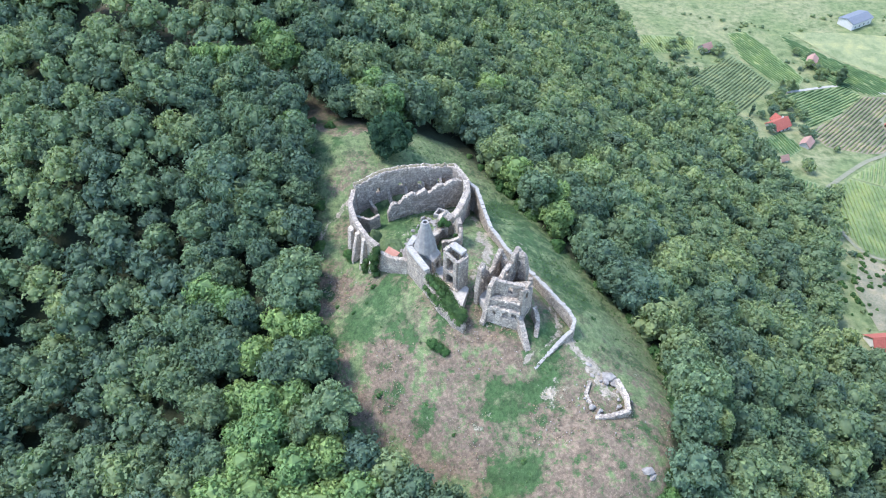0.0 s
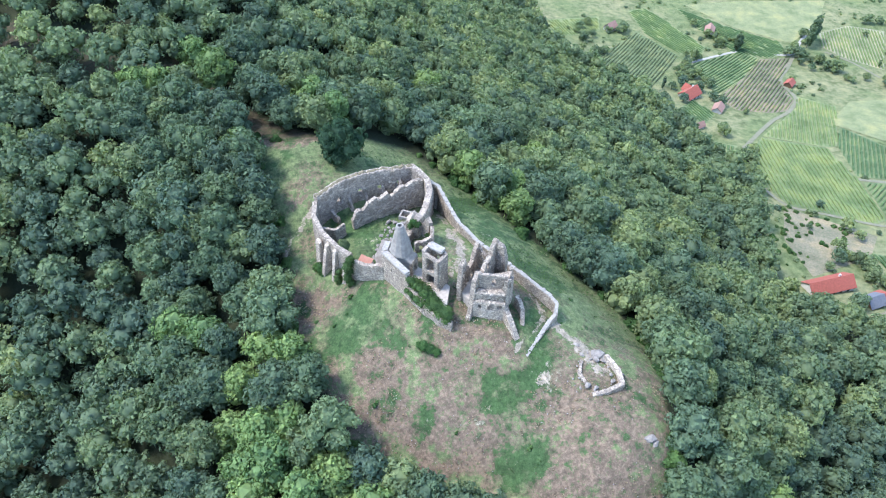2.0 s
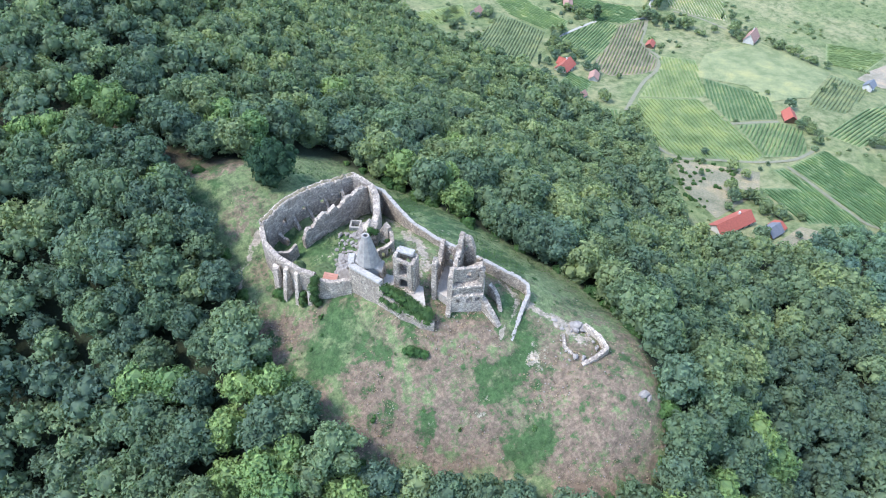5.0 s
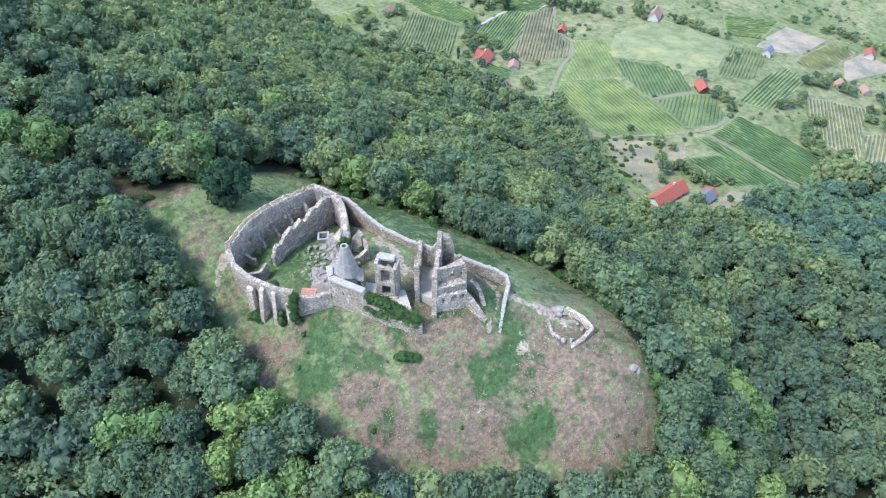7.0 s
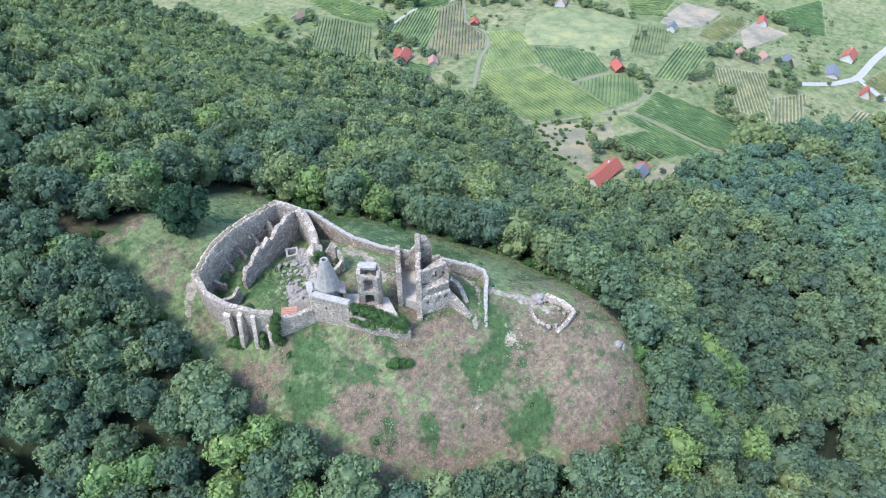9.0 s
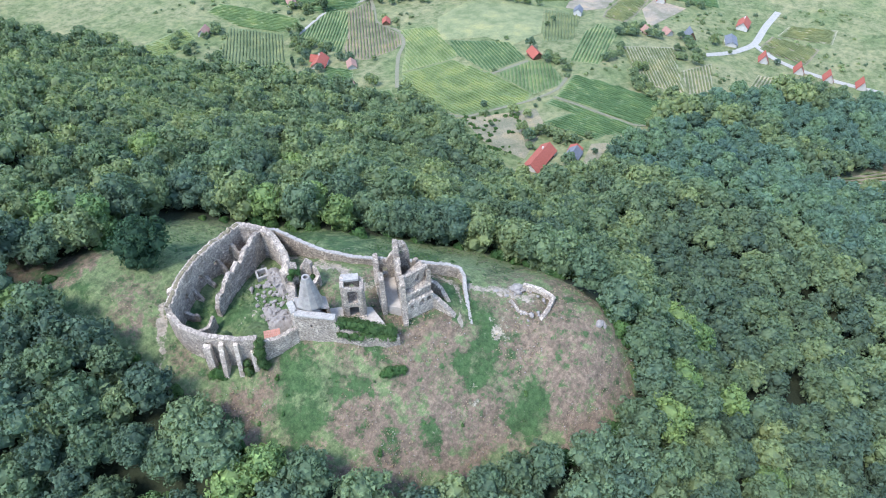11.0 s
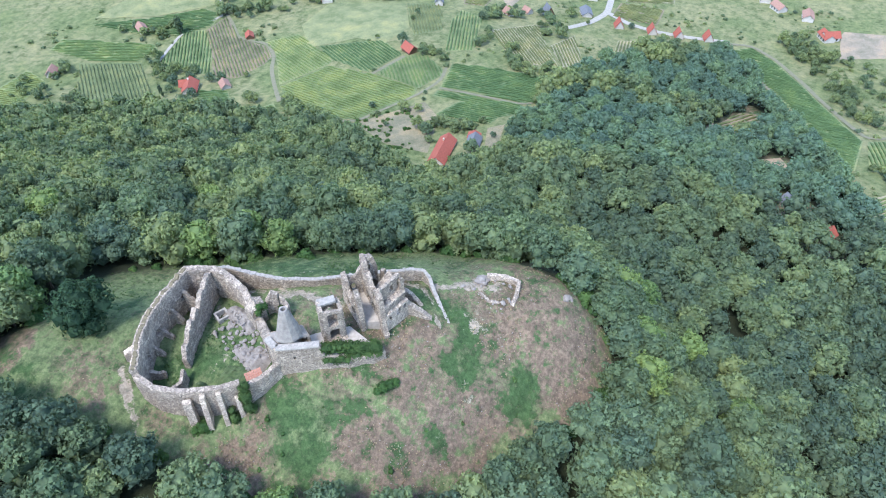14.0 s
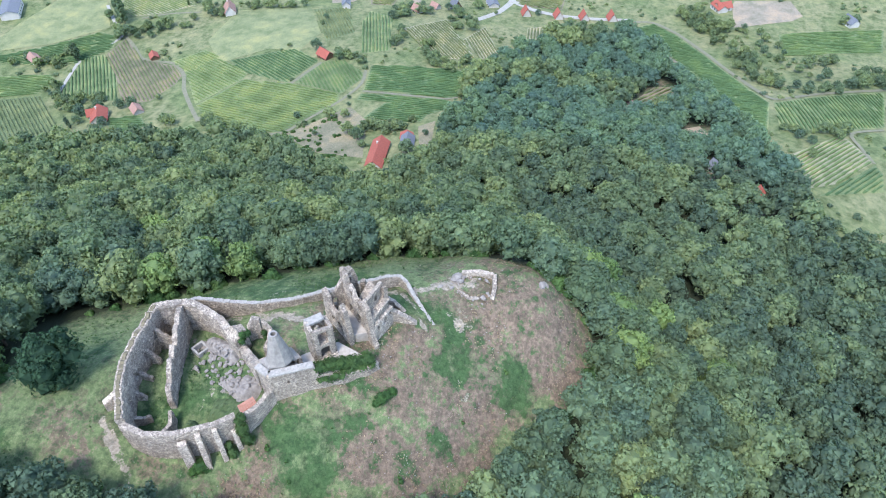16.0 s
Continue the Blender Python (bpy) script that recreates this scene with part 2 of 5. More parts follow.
GLADES = [[(188, -74), (204, -84), (196, -97), (176, -86)], [(200, -50), (262, -72), (248, -86), (198, -64)], [(146, -84), (162, -84), (164, -98), (146, -98)],
          [(130, -94), (146, -96), (148, -110), (132, -108)]]
PATHS = [([(-16.7, 31.6), (-20.3, 27.5), (-24.5, 23.2), (-28, 17)], 0.7), 
         ([(4, 25), (-3.9, 21.1), (-6.4, 16.1), (-6.1, 11.0)], 0.45), ([(-6.4, 16.1), (-11.1, 17.8)], 0.4),
         ([(8.1, 27), (9.8, 16.9), (11.7, 10.4), (10.5, 5), (7.5, 0.4)], 0.9), ([(19, 1), (23.5, -5.5), (24.6, -9.9), (22.2, -13), (17.0, -17.0)], 0.55),
         ([(25.0, -12.6), (28.3, -16.1), (31.3, -18.8)], 0.6),
         ([(26.5, -11.5), (29, -15), (30.5, -18.5), (31.5, -23)], 0.9)]
# patches of the hilltop: x, y, radius
DRY = [(-26, 6, 5), (-21, 7, 4), (-15, 1, 3), (-9, -13, 4), (-9, -17, 5.5), (-16, -16, 5), (-9, -22, 5), (11, -11, 4), (11, -15, 3.5), (6, -15, 4), (0, -19, 3.5), (7, -27, 5), (4, -29, 5), (-2, -28, 4), (20, -25, 3.5), (22, -29, 4.5), (27, -33, 5), (28, -38, 5), (25, -42, 6), (19, -42, 5), (-18, -8, 4), (-21, 5, 5), (-20, 21, 3), (-20, 38, 4), (-22, 32, 3), (-6, 51, 3), (11, -13, 3.5), (14, -14, 3.5), (8, -14, 3), (12, -18, 3)]
LUSH = [(-10, 1, 3.5), (-8, -4, 4), (-13, -3, 3), (-1, -13, 3), (-6, -10, 3), (9, -20, 4), (15, -24, 4), (12, -26, 3.5), (15, -36, 4), (12, -38, 3.5), (18, -34, 3), (21, -17, 3), (21, -21, 3), (22, -10, 3), (20, -13, 3), (-17, -2, 3.5), (-15, -7, 3), (-2, -23, 3), (-24, -5, 4), (-18, -8, 5), (-14, 0, 3.5), (-13, -7, 3), (16, 32, 4), (20, 20, 4), (26, 8, 4), (32, 2, 4), (-2, 48, 6), (-25, 46, 5), (-5, 20, 7), (-14, 24, 4), (-7, 15, 6), (17, 31, 8), (24, 18, 7), (29, 6, 6)]
BARE = [(32, -19, 3.2), (32, -23, 3), (28, -17, 2), (40, -18, 2.5), (9, 13, 2), (11, 6, 1.5), (22, -23, 2), (25, -22, 2.5), (-20, 27, 2), (-20, 28, 1.5), (8, -27, 2), (10.9, 0, 3), (10.3, 13, 2.4)]


def cover_at(x, y):
    """How dry, lush and bare the hilltop is."""
    cover = np.zeros((len(x), 4))
    # the south slope is dry; the crest behind the outer wall stays green
    crest = np.clip((x - 24) / 5, 0, 1) * np.clip((y + 20) / 7, 0, 1)
    south = np.clip((10 - y) / 5, 0, 1) * (1 - crest)
    cover[:, 0] = 0.14 + 0.54 * south
    cover[:, 1] = 0.13 * south
    for k, (patches, much) in enumerate(((DRY, 0.42), (LUSH, 0.52), (BARE, 0.46))):
        for px, py, r in patches:
            cover[:, k] += much * np.exp(-((x - px) ** 2 + (y - py) ** 2) / (1.1 * r * r))
    cover[:, 1] -= 0.35 * np.clip(cover[:, 0] - 0.6, 0, 1)
    for line, half in PATHS:
        cover[:, 2] += np.clip(1.4 - along(x, y, line) / half * 0.75, 0, 1) * 0.75
    return cover


def ground():
    def axis(lo, hi, fine_lo, fine_hi):
        a = [np.arange(fine_lo, fine_hi, 1.0)]
        a.append(np.arange(fine_hi, hi, 6.0))
        a.append(hi + np.array([0, 60, 200, 600, 1500, 3000.0]))
        a.insert(0, np.arange(lo, fine_lo, 6.0))
        a.insert(0, lo - np.array([3000, 1500, 600, 200, 60.0]))
        return np.concatenate(a)

    xs, ys = axis(-300, 500, -50, 60), axis(-320, 420, -64, 66)
    X, Y = np.meshgrid(xs, ys)
    Z = h(X, Y)
    near = np.exp(-((X - 5) ** 2 + Y ** 2) / (2 * 60.0 ** 2))
    rough = np.zeros(X.shape)
    for i in range(14):
        a, k, ph = random.random() * 6.28, 0.25 + 0.22 * i * random.random(), random.random() * 6.28
        rough += np.sin(k * (X * math.cos(a) + Y * math.sin(a)) + ph) * 0.12 / (0.4 + k)
    Z = Z + rough * near
    nx, ny = len(xs), len(ys)
    verts = np.stack([X, Y, Z], 2).reshape(-1, 3)
    i = (np.arange(ny - 1)[:, None] * nx + np.arange(nx - 1)[None, :]).ravel()
    faces = np.stack([i, i + 1, i + nx + 1, i + nx], 1)
    me = bpy.data.meshes.new("ground")
    me.from_pydata(verts.tolist(), [], faces.tolist())
    zone = np.zeros((nx * ny, 4))
    x, y = verts[:, 0], verts[:, 1]
    cover = cover_at(x, y)
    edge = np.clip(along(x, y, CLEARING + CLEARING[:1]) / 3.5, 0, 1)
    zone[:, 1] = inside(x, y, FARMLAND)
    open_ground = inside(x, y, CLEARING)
    # the north rim's brown soil and its tree shade are painted with floor colour
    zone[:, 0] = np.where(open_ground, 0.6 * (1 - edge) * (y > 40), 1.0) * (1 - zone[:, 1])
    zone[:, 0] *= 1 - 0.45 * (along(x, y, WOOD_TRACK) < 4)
    cover[:, 0] = np.where(along(x, y, WOOD_TRACK) < 6, 1.0, cover[:, 0])
    for g in GLADES:
        zone[inside(x, y, g), 0] = 0
    for nm, data in (("cover", cover), ("zone", zone)):
        a = me.color_attributes.new(nm, "FLOAT_COLOR", "POINT")
        data[:, 3] = 1
        a.data.foreach_set("color", np.clip(data, 0, 1).ravel())
    me.polygons.foreach_set("use_smooth", np.ones(len(faces), bool))
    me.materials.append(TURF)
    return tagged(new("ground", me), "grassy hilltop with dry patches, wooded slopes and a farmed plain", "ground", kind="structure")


ground()


# ---- building helpers ----
def link(name, verts, faces, mat, parent=None, label="", smooth=False):
    me = bpy.data.meshes.new(name)
    me.from_pydata([tuple(map(float, v)) for v in verts], [], faces)
    me.materials.append(mat)
    if smooth:
        me.polygons.foreach_set("use_smooth", [True] * len(me.polygons))
    ob = new(name, me)
    if parent is not None:
        ob.parent = parent
    if label:
        ob["label"] = label
    return ob


def rnd(x, y, z, s=1.0):
    return noise.noise(Vector((x * s, y * s, z * s)))


def wall_mesh(line, thick, base, cell=0.45, jag=0.5, holes=(), rough=0.09, seed=0.0, bite=0.0):
    """A broken masonry wall along line, rows of (x, y, top). base: its foot's height, or None for the ground below it. holes: rows
    of (from, to, low, high) along the wall and up, in metres; high ones are arched."""
    pts, run = [], 0.0
    n = len(line)
    for k in range(n - 1):
        (x0, y0, z0), (x1, y1, z1) = line[k], line[k + 1]
        length = math.hypot(x1 - x0, y1 - y0)
        m = max(1, round(length / cell))
        for i in range(m + (k == n - 2)):
            f = i / m
            pts.append((x0 + (x1 - x0) * f, y0 + (y1 - y0) * f, z0 + (z1 - z0) * f, run + length * f))
        run += length
    cols = []
    for i, (x, y, z, s) in enumerate(pts):
        a, b = pts[max(i - 1, 0)], pts[min(i + 1, len(pts) - 1)]
        dx, dy = b[0] - a[0], b[1] - a[1]
        l = math.hypot(dx, dy) or 1
        nx, ny = -dy / l, dx / l
        foot = base if base is not None else min(gz(x, y), gz(x + nx * thick, y + ny * thick), gz(x - nx * thick, y - ny * thick)) - 0.8
        step = math.floor(rnd(s * 0.35 + seed, seed, 0) * 4) / 4
        top = z + jag * (0.9 * step + 0.7 * rnd(s * 1.1, seed, 3) + 0.3 * rnd(s * 3.1, seed, 7))
        top -= bite * max(0.0, rnd(s * 0.55 + seed, seed * 2, 5) - 0.08) * 5
        cols.append((x, y, nx, ny, foot, max(top, foot + 0.4), s))
    rows = max(2, round(max(c[5] - c[4] for c in cols) / cell))
    verts, index, faces = [], {}, []

    def vert(i, j, side):
        key = (i, j, side)
        if key not in index:
            x, y, nx, ny, foot, top, s = cols[i]
            z = foot + (top - foot) * j / rows
            t = thick * 0.5 * (1.0 + 0.10 * (1 - j / rows))
            w = rough * (rnd(x * 1.3, y * 1.3, z * 1.3 + side * 9) + 0.6 * rnd(x * 3, y * 3, z * 3 + side * 5))
            off = (t + w) * (1 if side else -1)
            if j == rows:
                off *= 0.86
                z += 0.25 * jag * rnd(x * 2, y * 2, side * 4.0)
            index[key] = len(verts)
            verts.append((x + nx * off, y + ny * off, z))
        return index[key]

    def solid(i, j):
        if i < 0 or j < 0 or i >= len(cols) - 1 or j >= rows:
            return False
        s = 0.5 * (cols[i][6] + cols[i + 1][6])
        foot, top = 0.5 * (cols[i][4] + cols[i + 1][4]), 0.5 * (cols[i][5] + cols[i + 1][5])
        z = foot + (top - foot) * (j + 0.5) / rows
        for a, b, lo, hi in holes:
            if a < s < b and lo < z < hi - 0.5 * (abs(s - 0.5 * (a + b)) / (0.5 * (b - a))) ** 2 * min(1.0, b - a):
                return False
        return True

    for i in range(len(cols) - 1):
        for j in range(rows):
            if not solid(i, j):
                continue
            faces.append((vert(i, j, 0), vert(i + 1, j, 0), vert(i + 1, j + 1, 0), vert(i, j + 1, 0)))
            faces.append((vert(i + 1, j, 1), vert(i, j, 1), vert(i, j + 1, 1), vert(i + 1, j + 1, 1)))
            if not solid(i, j + 1):
                faces.append((vert(i, j + 1, 0), vert(i + 1, j + 1, 0), vert(i + 1, j + 1, 1), vert(i, j + 1, 1)))
            if not solid(i, j - 1):
                faces.append((vert(i + 1, j, 0), vert(i, j, 0), vert(i, j, 1), vert(i + 1, j, 1)))
            if not solid(i - 1, j):
                faces.append((vert(i, j, 1), vert(i, j, 0), vert(i, j + 1, 0), vert(i, j + 1, 1)))
            if not solid(i + 1, j):
                faces.append((vert(i + 1, j, 0), vert(i + 1, j, 1), vert(i + 1, j + 1, 1), vert(i + 1, j + 1, 0)))
    return verts, faces


def ruin_wall(name, line, thick, base, label, mat=None, parent=None, **kw):
    v, f = wall_mesh(line, thick, base, **kw)
    ob = link(name, v, f, mat or STONE, parent)
    if label and parent is None:
        tagged(ob, label, "ruined wall")
    return ob


def solid_poly(poly, low, high, bulge=0.0):
    """A block over a plan polygon; low and high are heights."""
    n = len(poly)
    v = [(x, y, low) for x, y in poly] + [(x, y, high) for x, y in poly]
    f = [tuple(range(n - 1, -1, -1)), tuple(range(n, 2 * n))]
    f += [(i, (i + 1) % n, n + (i + 1) % n, n + i) for i in range(n)]
    return v, f


def rock_mesh(r, seed, squash=0.7, sub=2):
    bm = bmesh.new()
    bmesh.ops.create_icosphere(bm, subdivisions=sub, radius=r)
    for v in bm.verts:
        d = v.co.normalized()
        k = 1 + 0.35 * rnd(d.x * 1.3 + seed, d.y * 1.3, d.z * 1.3) + 0.18 * rnd(d.x * 3 + seed, d.y * 3, d.z * 3)
        v.co = Vector((v.co.x * k, v.co.y * k * 0.85, v.co.z * k * squash))
    me = bpy.data.meshes.new("rock")
    bm.to_mesh(me)
    bm.free()
    me.materials.append(ROCK)
    return me


def foliage(rng, lobes, count, size, core=0.8, cores=99):
    """Leaf sprays scattered over round lobes (x, y, z, radius), and a rough core in each lobe."""
    L = np.array(lobes)
    w = L[:, 3] ** 2
    pick = rng.choice(len(L), count, p=w / w.sum())
    d = rng.normal(size=(count, 3))
    d[:, 2] = d[:, 2] * 0.9 + 0.35
    d /= np.linalg.norm(d, axis=1)[:, None]
    c = L[pick, :3] + d * (L[pick, 3] * rng.uniform(0.78, 1.1, count))[:, None]
    nrm = d + rng.normal(size=(count, 3)) * 0.26
    nrm /= np.linalg.norm(nrm, axis=1)[:, None]
    up = rng.normal(size=(count, 3))
    a = np.cross(nrm, up)
    a /= np.linalg.norm(a, axis=1)[:, None]
    b = np.cross(nrm, a)
    s = size * rng.uniform(0.6, 1.35, count)[:, None]
    v = np.stack([c + a * s, c - 0.5 * a * s + 0.8 * b * s - d * 0.2 * s, c - 0.5 * a * s - 0.8 * b * s - d * 0.2 * s], 1).reshape(-1, 3)
    f = np.arange(3 * count).reshape(-1, 3)
    if core:
        t = (1 + 5 ** 0.5) / 2
        iv = np.array([(-1, t, 0), (1, t, 0), (-1, -t, 0), (1, -t, 0), (0, -1, t), (0, 1, t), (0, -1, -t), (0, 1, -t), (t, 0, -1), (t, 0, 1), (-t, 0, -1), (-t, 0, 1)], float) / 1.902
        fi = np.array([(0, 11, 5), (0, 5, 1), (0, 1, 7), (0, 7, 10), (0, 10, 11), (1, 5, 9), (5, 11, 4), (11, 10, 2), (10, 7, 6), (7, 1, 8),
                       (3, 9, 4), (3, 4, 2), (3, 2, 6), (3, 6, 8), (3, 8, 9), (4, 9, 5), (2, 4, 11), (6, 2, 10), (8, 6, 7), (9, 8, 1)])
        for x, y, z, r in lobes[:cores]:
            f = np.concatenate([f, fi + len(v)])
            v = np.concatenate([v, iv * r * core * rng.uniform(0.9, 1.1, (12, 1)) + (x, y, z)])
    return v, f


def crown(rng, r, tall, count, size, cores=99):
    """A broad-leaved crown: a few boughs, each a dome of many small leafy clumps, with an uneven outline."""
    boughs = [(0, 0, tall - 0.62 * r, 0.60 * r)]
    n = int(rng.integers(5, 8))
    for i in range(n):
        a = 6.283 * i / n + rng.uniform(-0.35, 0.35)
        e = rng.uniform(0.46, 0.66) * r
        boughs.append((e * math.cos(a), e * math.sin(a), tall - r * rng.uniform(0.75, 1.15), r * rng.uniform(0.36, 0.5)))
    for i in range(4):
        a = 1.571 * i + rng.uniform(-0.5, 0.5)
        boughs.append((0.5 * r * math.cos(a), 0.5 * r * math.sin(a), max(2.2, tall - 1.55 * r), 0.4 * r))
    lobes = []
    for bx, by, bz, br in boughs:
        for i in range(max(6, int(34 * (br / r) ** 2 / 0.25 * 0.42))):
            d = rng.normal(size=3)
            d[2] = abs(d[2]) * 0.9 + 0.05
            d /= np.linalg.norm(d)
            q = br * rng.uniform(0.78, 1.04)
            lobes.append((bx + d[0] * q, by + d[1] * q, bz + d[2] * q * 0.85, br * rng.uniform(0.22, 0.4)))
    v, f = foliage(rng, lobes, count, size, 0)
    # the shaded leaves inside, and below to the bole
    w, g = foliage(rng, boughs + [(0, 0, tall - 1.35 * r, 0.72 * r)], int(0.2 * count), size * 1.4, 0.74, cores)
    return np.concatenate([v, w]), np.concatenate([f, g + len(v)])


def trunk(tall, r, rng, limbs=3):
    """A tapered bole with a few limbs."""
    v, f = [], []

    def tube(p, q, ra, rb):
        n, k = 6, len(v)
        for c, rad in ((p, ra), (q, rb)):
            for i in range(n):
                v.append((c[0] + rad * math.cos(6.283 * i / n), c[1] + rad * math.sin(6.283 * i / n), c[2]))
        for i in range(n):
            f.append((k + i, k + (i + 1) % n, k + n + (i + 1) % n, k + n + i))

    tube((0, 0, -0.8), (0.1, 0.05, tall * 0.45), r, r * 0.65)
    tube((0.1, 0.05, tall * 0.45), (0, 0, tall * 0.75), r * 0.65, r * 0.3)
    for i in range(limbs):
        a = rng.uniform(0, 6.283)
        tube((0.08, 0.04, tall * rng.uniform(0.35, 0.5)), (tall * 0.22 * math.cos(a), tall * 0.22 * math.sin(a), tall * rng.uniform(0.6, 0.75)), r * 0.45, r * 0.15)
    return v, f


# ---- the ruin: walls ----
RING = [(-18.0, 25.6, 7.2), (-13.5, 28.3, 8.0), (-8.7, 30.3, 8.3), (-2, 31.2, 8.2), (4.4, 31.4, 8.0), (7.0, 27.6, 7.4), (7.2, 24.2, 7.0), (5.4, 19.0, 6.4), (3.4, 16.2, 5.8), (1.4, 13.2, 5.6), (-1.2, 9.8, 6.6), (-3.7, 7.0, 8.8)]
ring = ruin_wall("ring_wall", RING, 1.5, None, "tall grey rubble ring wall with a jagged weathered top, roofless", jag=0.5, seed=2.0, rough=0.15, cell=0.42, bite=0.12,
                 holes=[(5, 6.2, 2.2, 4.2), (10.5, 11.6, 2.6, 4.4), (15, 16.3, 2.2, 4.4), (19.5, 20.5, 3, 4.6)])
tagged(ring, kind="structure")
v, f = wall_mesh([(x, y, z + 0.1) for x, y, z in RING[:5]], 0.7, 6.9, 0.38, 0.6, (), 0.2, 2.0)
link("grass_capping", v, f, DEAD, ring, "dead grass growing on the wall top")
SOUTH = [(-18.2, 25.4, 6.0), (-18.7, 21.4, 5.4), (-17.4, 16.8, 5.2), (-15.7, 13.4, 5.4), (-14.0, 10.5, 5.5), (-11.9, 8.3, 5.6)]
tagged(ruin_wall("ring_wall_south", SOUTH, 1.1, None, "lower curved rubble wall carried on leaning buttresses", jag=0.12, seed=5.0), kind="structure")
tagged(ruin_wall("ring_wall_bastion", [(-11.9, 8.0, 4.4), (-9.2, 6.0, 4.4), (-5.6, 4.4, 5.2)], 0.9, None, "short stone wall between the ivy and the bastion", jag=0.15, seed=6.0), kind="structure")
INNER = [(-10.6, 21.8, 2.4), (-9.8, 22.1, 4.6), (-8.9, 22.4, 5.2), (-8.2, 22.7, 4.2), (-6.2, 23.4, 6.2), (-2.2, 24.7, 6.7), (-1.6, 24.9, 5.6), (0.6, 25.6, 7.2), (4.6, 26.9, 7.4), (6.0, 27.4, 7.2)]
inner = ruin_wall("inner_wall", INNER, 1.0, None, "tall inner courtyard wall with a notched broken top", jag=0.7, seed=9.0, rough=0.18, cell=0.36, bite=0.25)
# stubs of cross walls between the ring and the inner wall
for k, (a, b) in enumerate((((-15.0, 26.6, 2.0), (-13.4, 24.4, 0.8)), ((-10.8, 28.9, 4.0), (-10.0, 27.2, 0.8)), ((-6.8, 30.0, 3.4), (-6.3, 28.0, 0.8)), ((-2.8, 30.5, 4.6), (-2.4, 28.6, 1.0)), ((1.2, 30.6, 5.2), (1.6, 28.0, 2.6)))):
    ruin_wall("cross_wall", [a, b], 0.7, None, "stub of a broken cross wall in the ruin", jag=0.7, seed=20.0 + k)
ruin_wall("cross_wall", [(-17.8, 20.5, 2.6), (-14.6, 19.8, 2.0), (-12.4, 20.8, 2.6)], 0.7, None, "stub of a broken cross wall in the ruin", jag=0.3, seed=31.0)
OUTER = [(7.2, 27.4, 6.6), (9.4, 26.0, 5.6), (10.5, 21.3, 4.8), (11.9, 15.0, 4.4), (15.0, 8.7, 3.9), (18.8, 3.6, 3.4), (23.4, -2.9, 2.8), (26.4, -7.3, 2.3), (27.1, -9.0, 2.0), (26.4, -10.8, 1.2), (24.9, -12.0, 0.7),
         (20.6, -16.2, -0.3), (17.9, -19.0, -1.1), (15.0, -19.4, -1.6)]
outer = ruin_wall("outer_wall", OUTER, 0.85, None, "low curving outer wall with a pale stone coping", jag=0.06, seed=12.0)
tagged(outer, kind="structure")
v, f = [], []
for k in range(len(OUTER) - 1):
    a, b = Vector(OUTER[k]), Vector(OUTER[k + 1])
    n = max(1, round((b - a).length / 0.62))
    for i in range(n):
        p, q = a.lerp(b, (i + 0.04) / n), a.lerp(b, (i + 0.96) / n)
        d = (q - p).normalized()
        s = Vector((-d.y, d.x, 0)) * (0.27 + 0.15 * random.random())
        z = Vector((0.06 * random.random(), 0.06 * random.random(), 0.06 + 0.24 * random.random()))
        link("coping_stone", [p + s, q + s, q - s, p - s, p + s + z, q + s + z, q - s * 0.95 + z, p - s + z],
             [(3, 2, 1, 0), (4, 5, 6, 7), (0, 1, 5, 4), (1, 2, 6, 5), (2, 3, 7, 6), (3, 0, 4, 7)], CAP, outer)
# buttresses under the south wall
BUTT = [((-17.8, 15.4), (-0.85, -0.5), 3.9, 1.5, 1.6), ((-16.1, 13.3), (-0.82, -0.56), 4.6, 0.95, 3.0), ((-14.5, 11.0), (-0.8, -0.6), 5.0, 0.9, 2.4), ((-12.9, 8.9), (-0.7, -0.7), 2.6, 0.9, 1.8)]
for (x, y), (dx, dy), top, wide, reach in BUTT:
    px, py = -dy * wide / 2, dx * wide / 2
    low = gz(x + dx * reach, y + dy * reach) - 1.0
    v = [(x + px, y + py, low), (x - px, y - py, low), (x + dx * reach - px, y + dy * reach - py, low), (x + dx * reach + px, y + dy * reach + py, low),
         (x + px, y + py, top), (x - px, y - py, top), (x + dx * 0.9 - px, y + dy * 0.9 - py, top - 0.25), (x + dx * 0.9 + px, y + dy * 0.9 + py, top - 0.25)]
    b = link("buttress", v, [(3, 2, 1, 0), (4, 5, 6, 7), (0, 1, 5, 4), (1, 2, 6, 5), (2, 3, 7, 6), (3, 0, 4, 7)], STONE_PALE)
    m = b.modifiers.new("edge", "BEVEL")
    m.width, m.segments = 0.08, 2
    tagged(b, "leaning pale stone buttress against the south wall", "buttress", "buttresses of the south wall")
v, f = wall_mesh([(-12.2, 30.6, 4.6), (-14.2, 32.4, 3.2)], 1.3, None, 0.45, 0.2, (), 0.1, 41.0)
tagged(link("outer_buttress", v, f, STONE_PALE), "pale buttress stub outside the ring wall", "buttress")

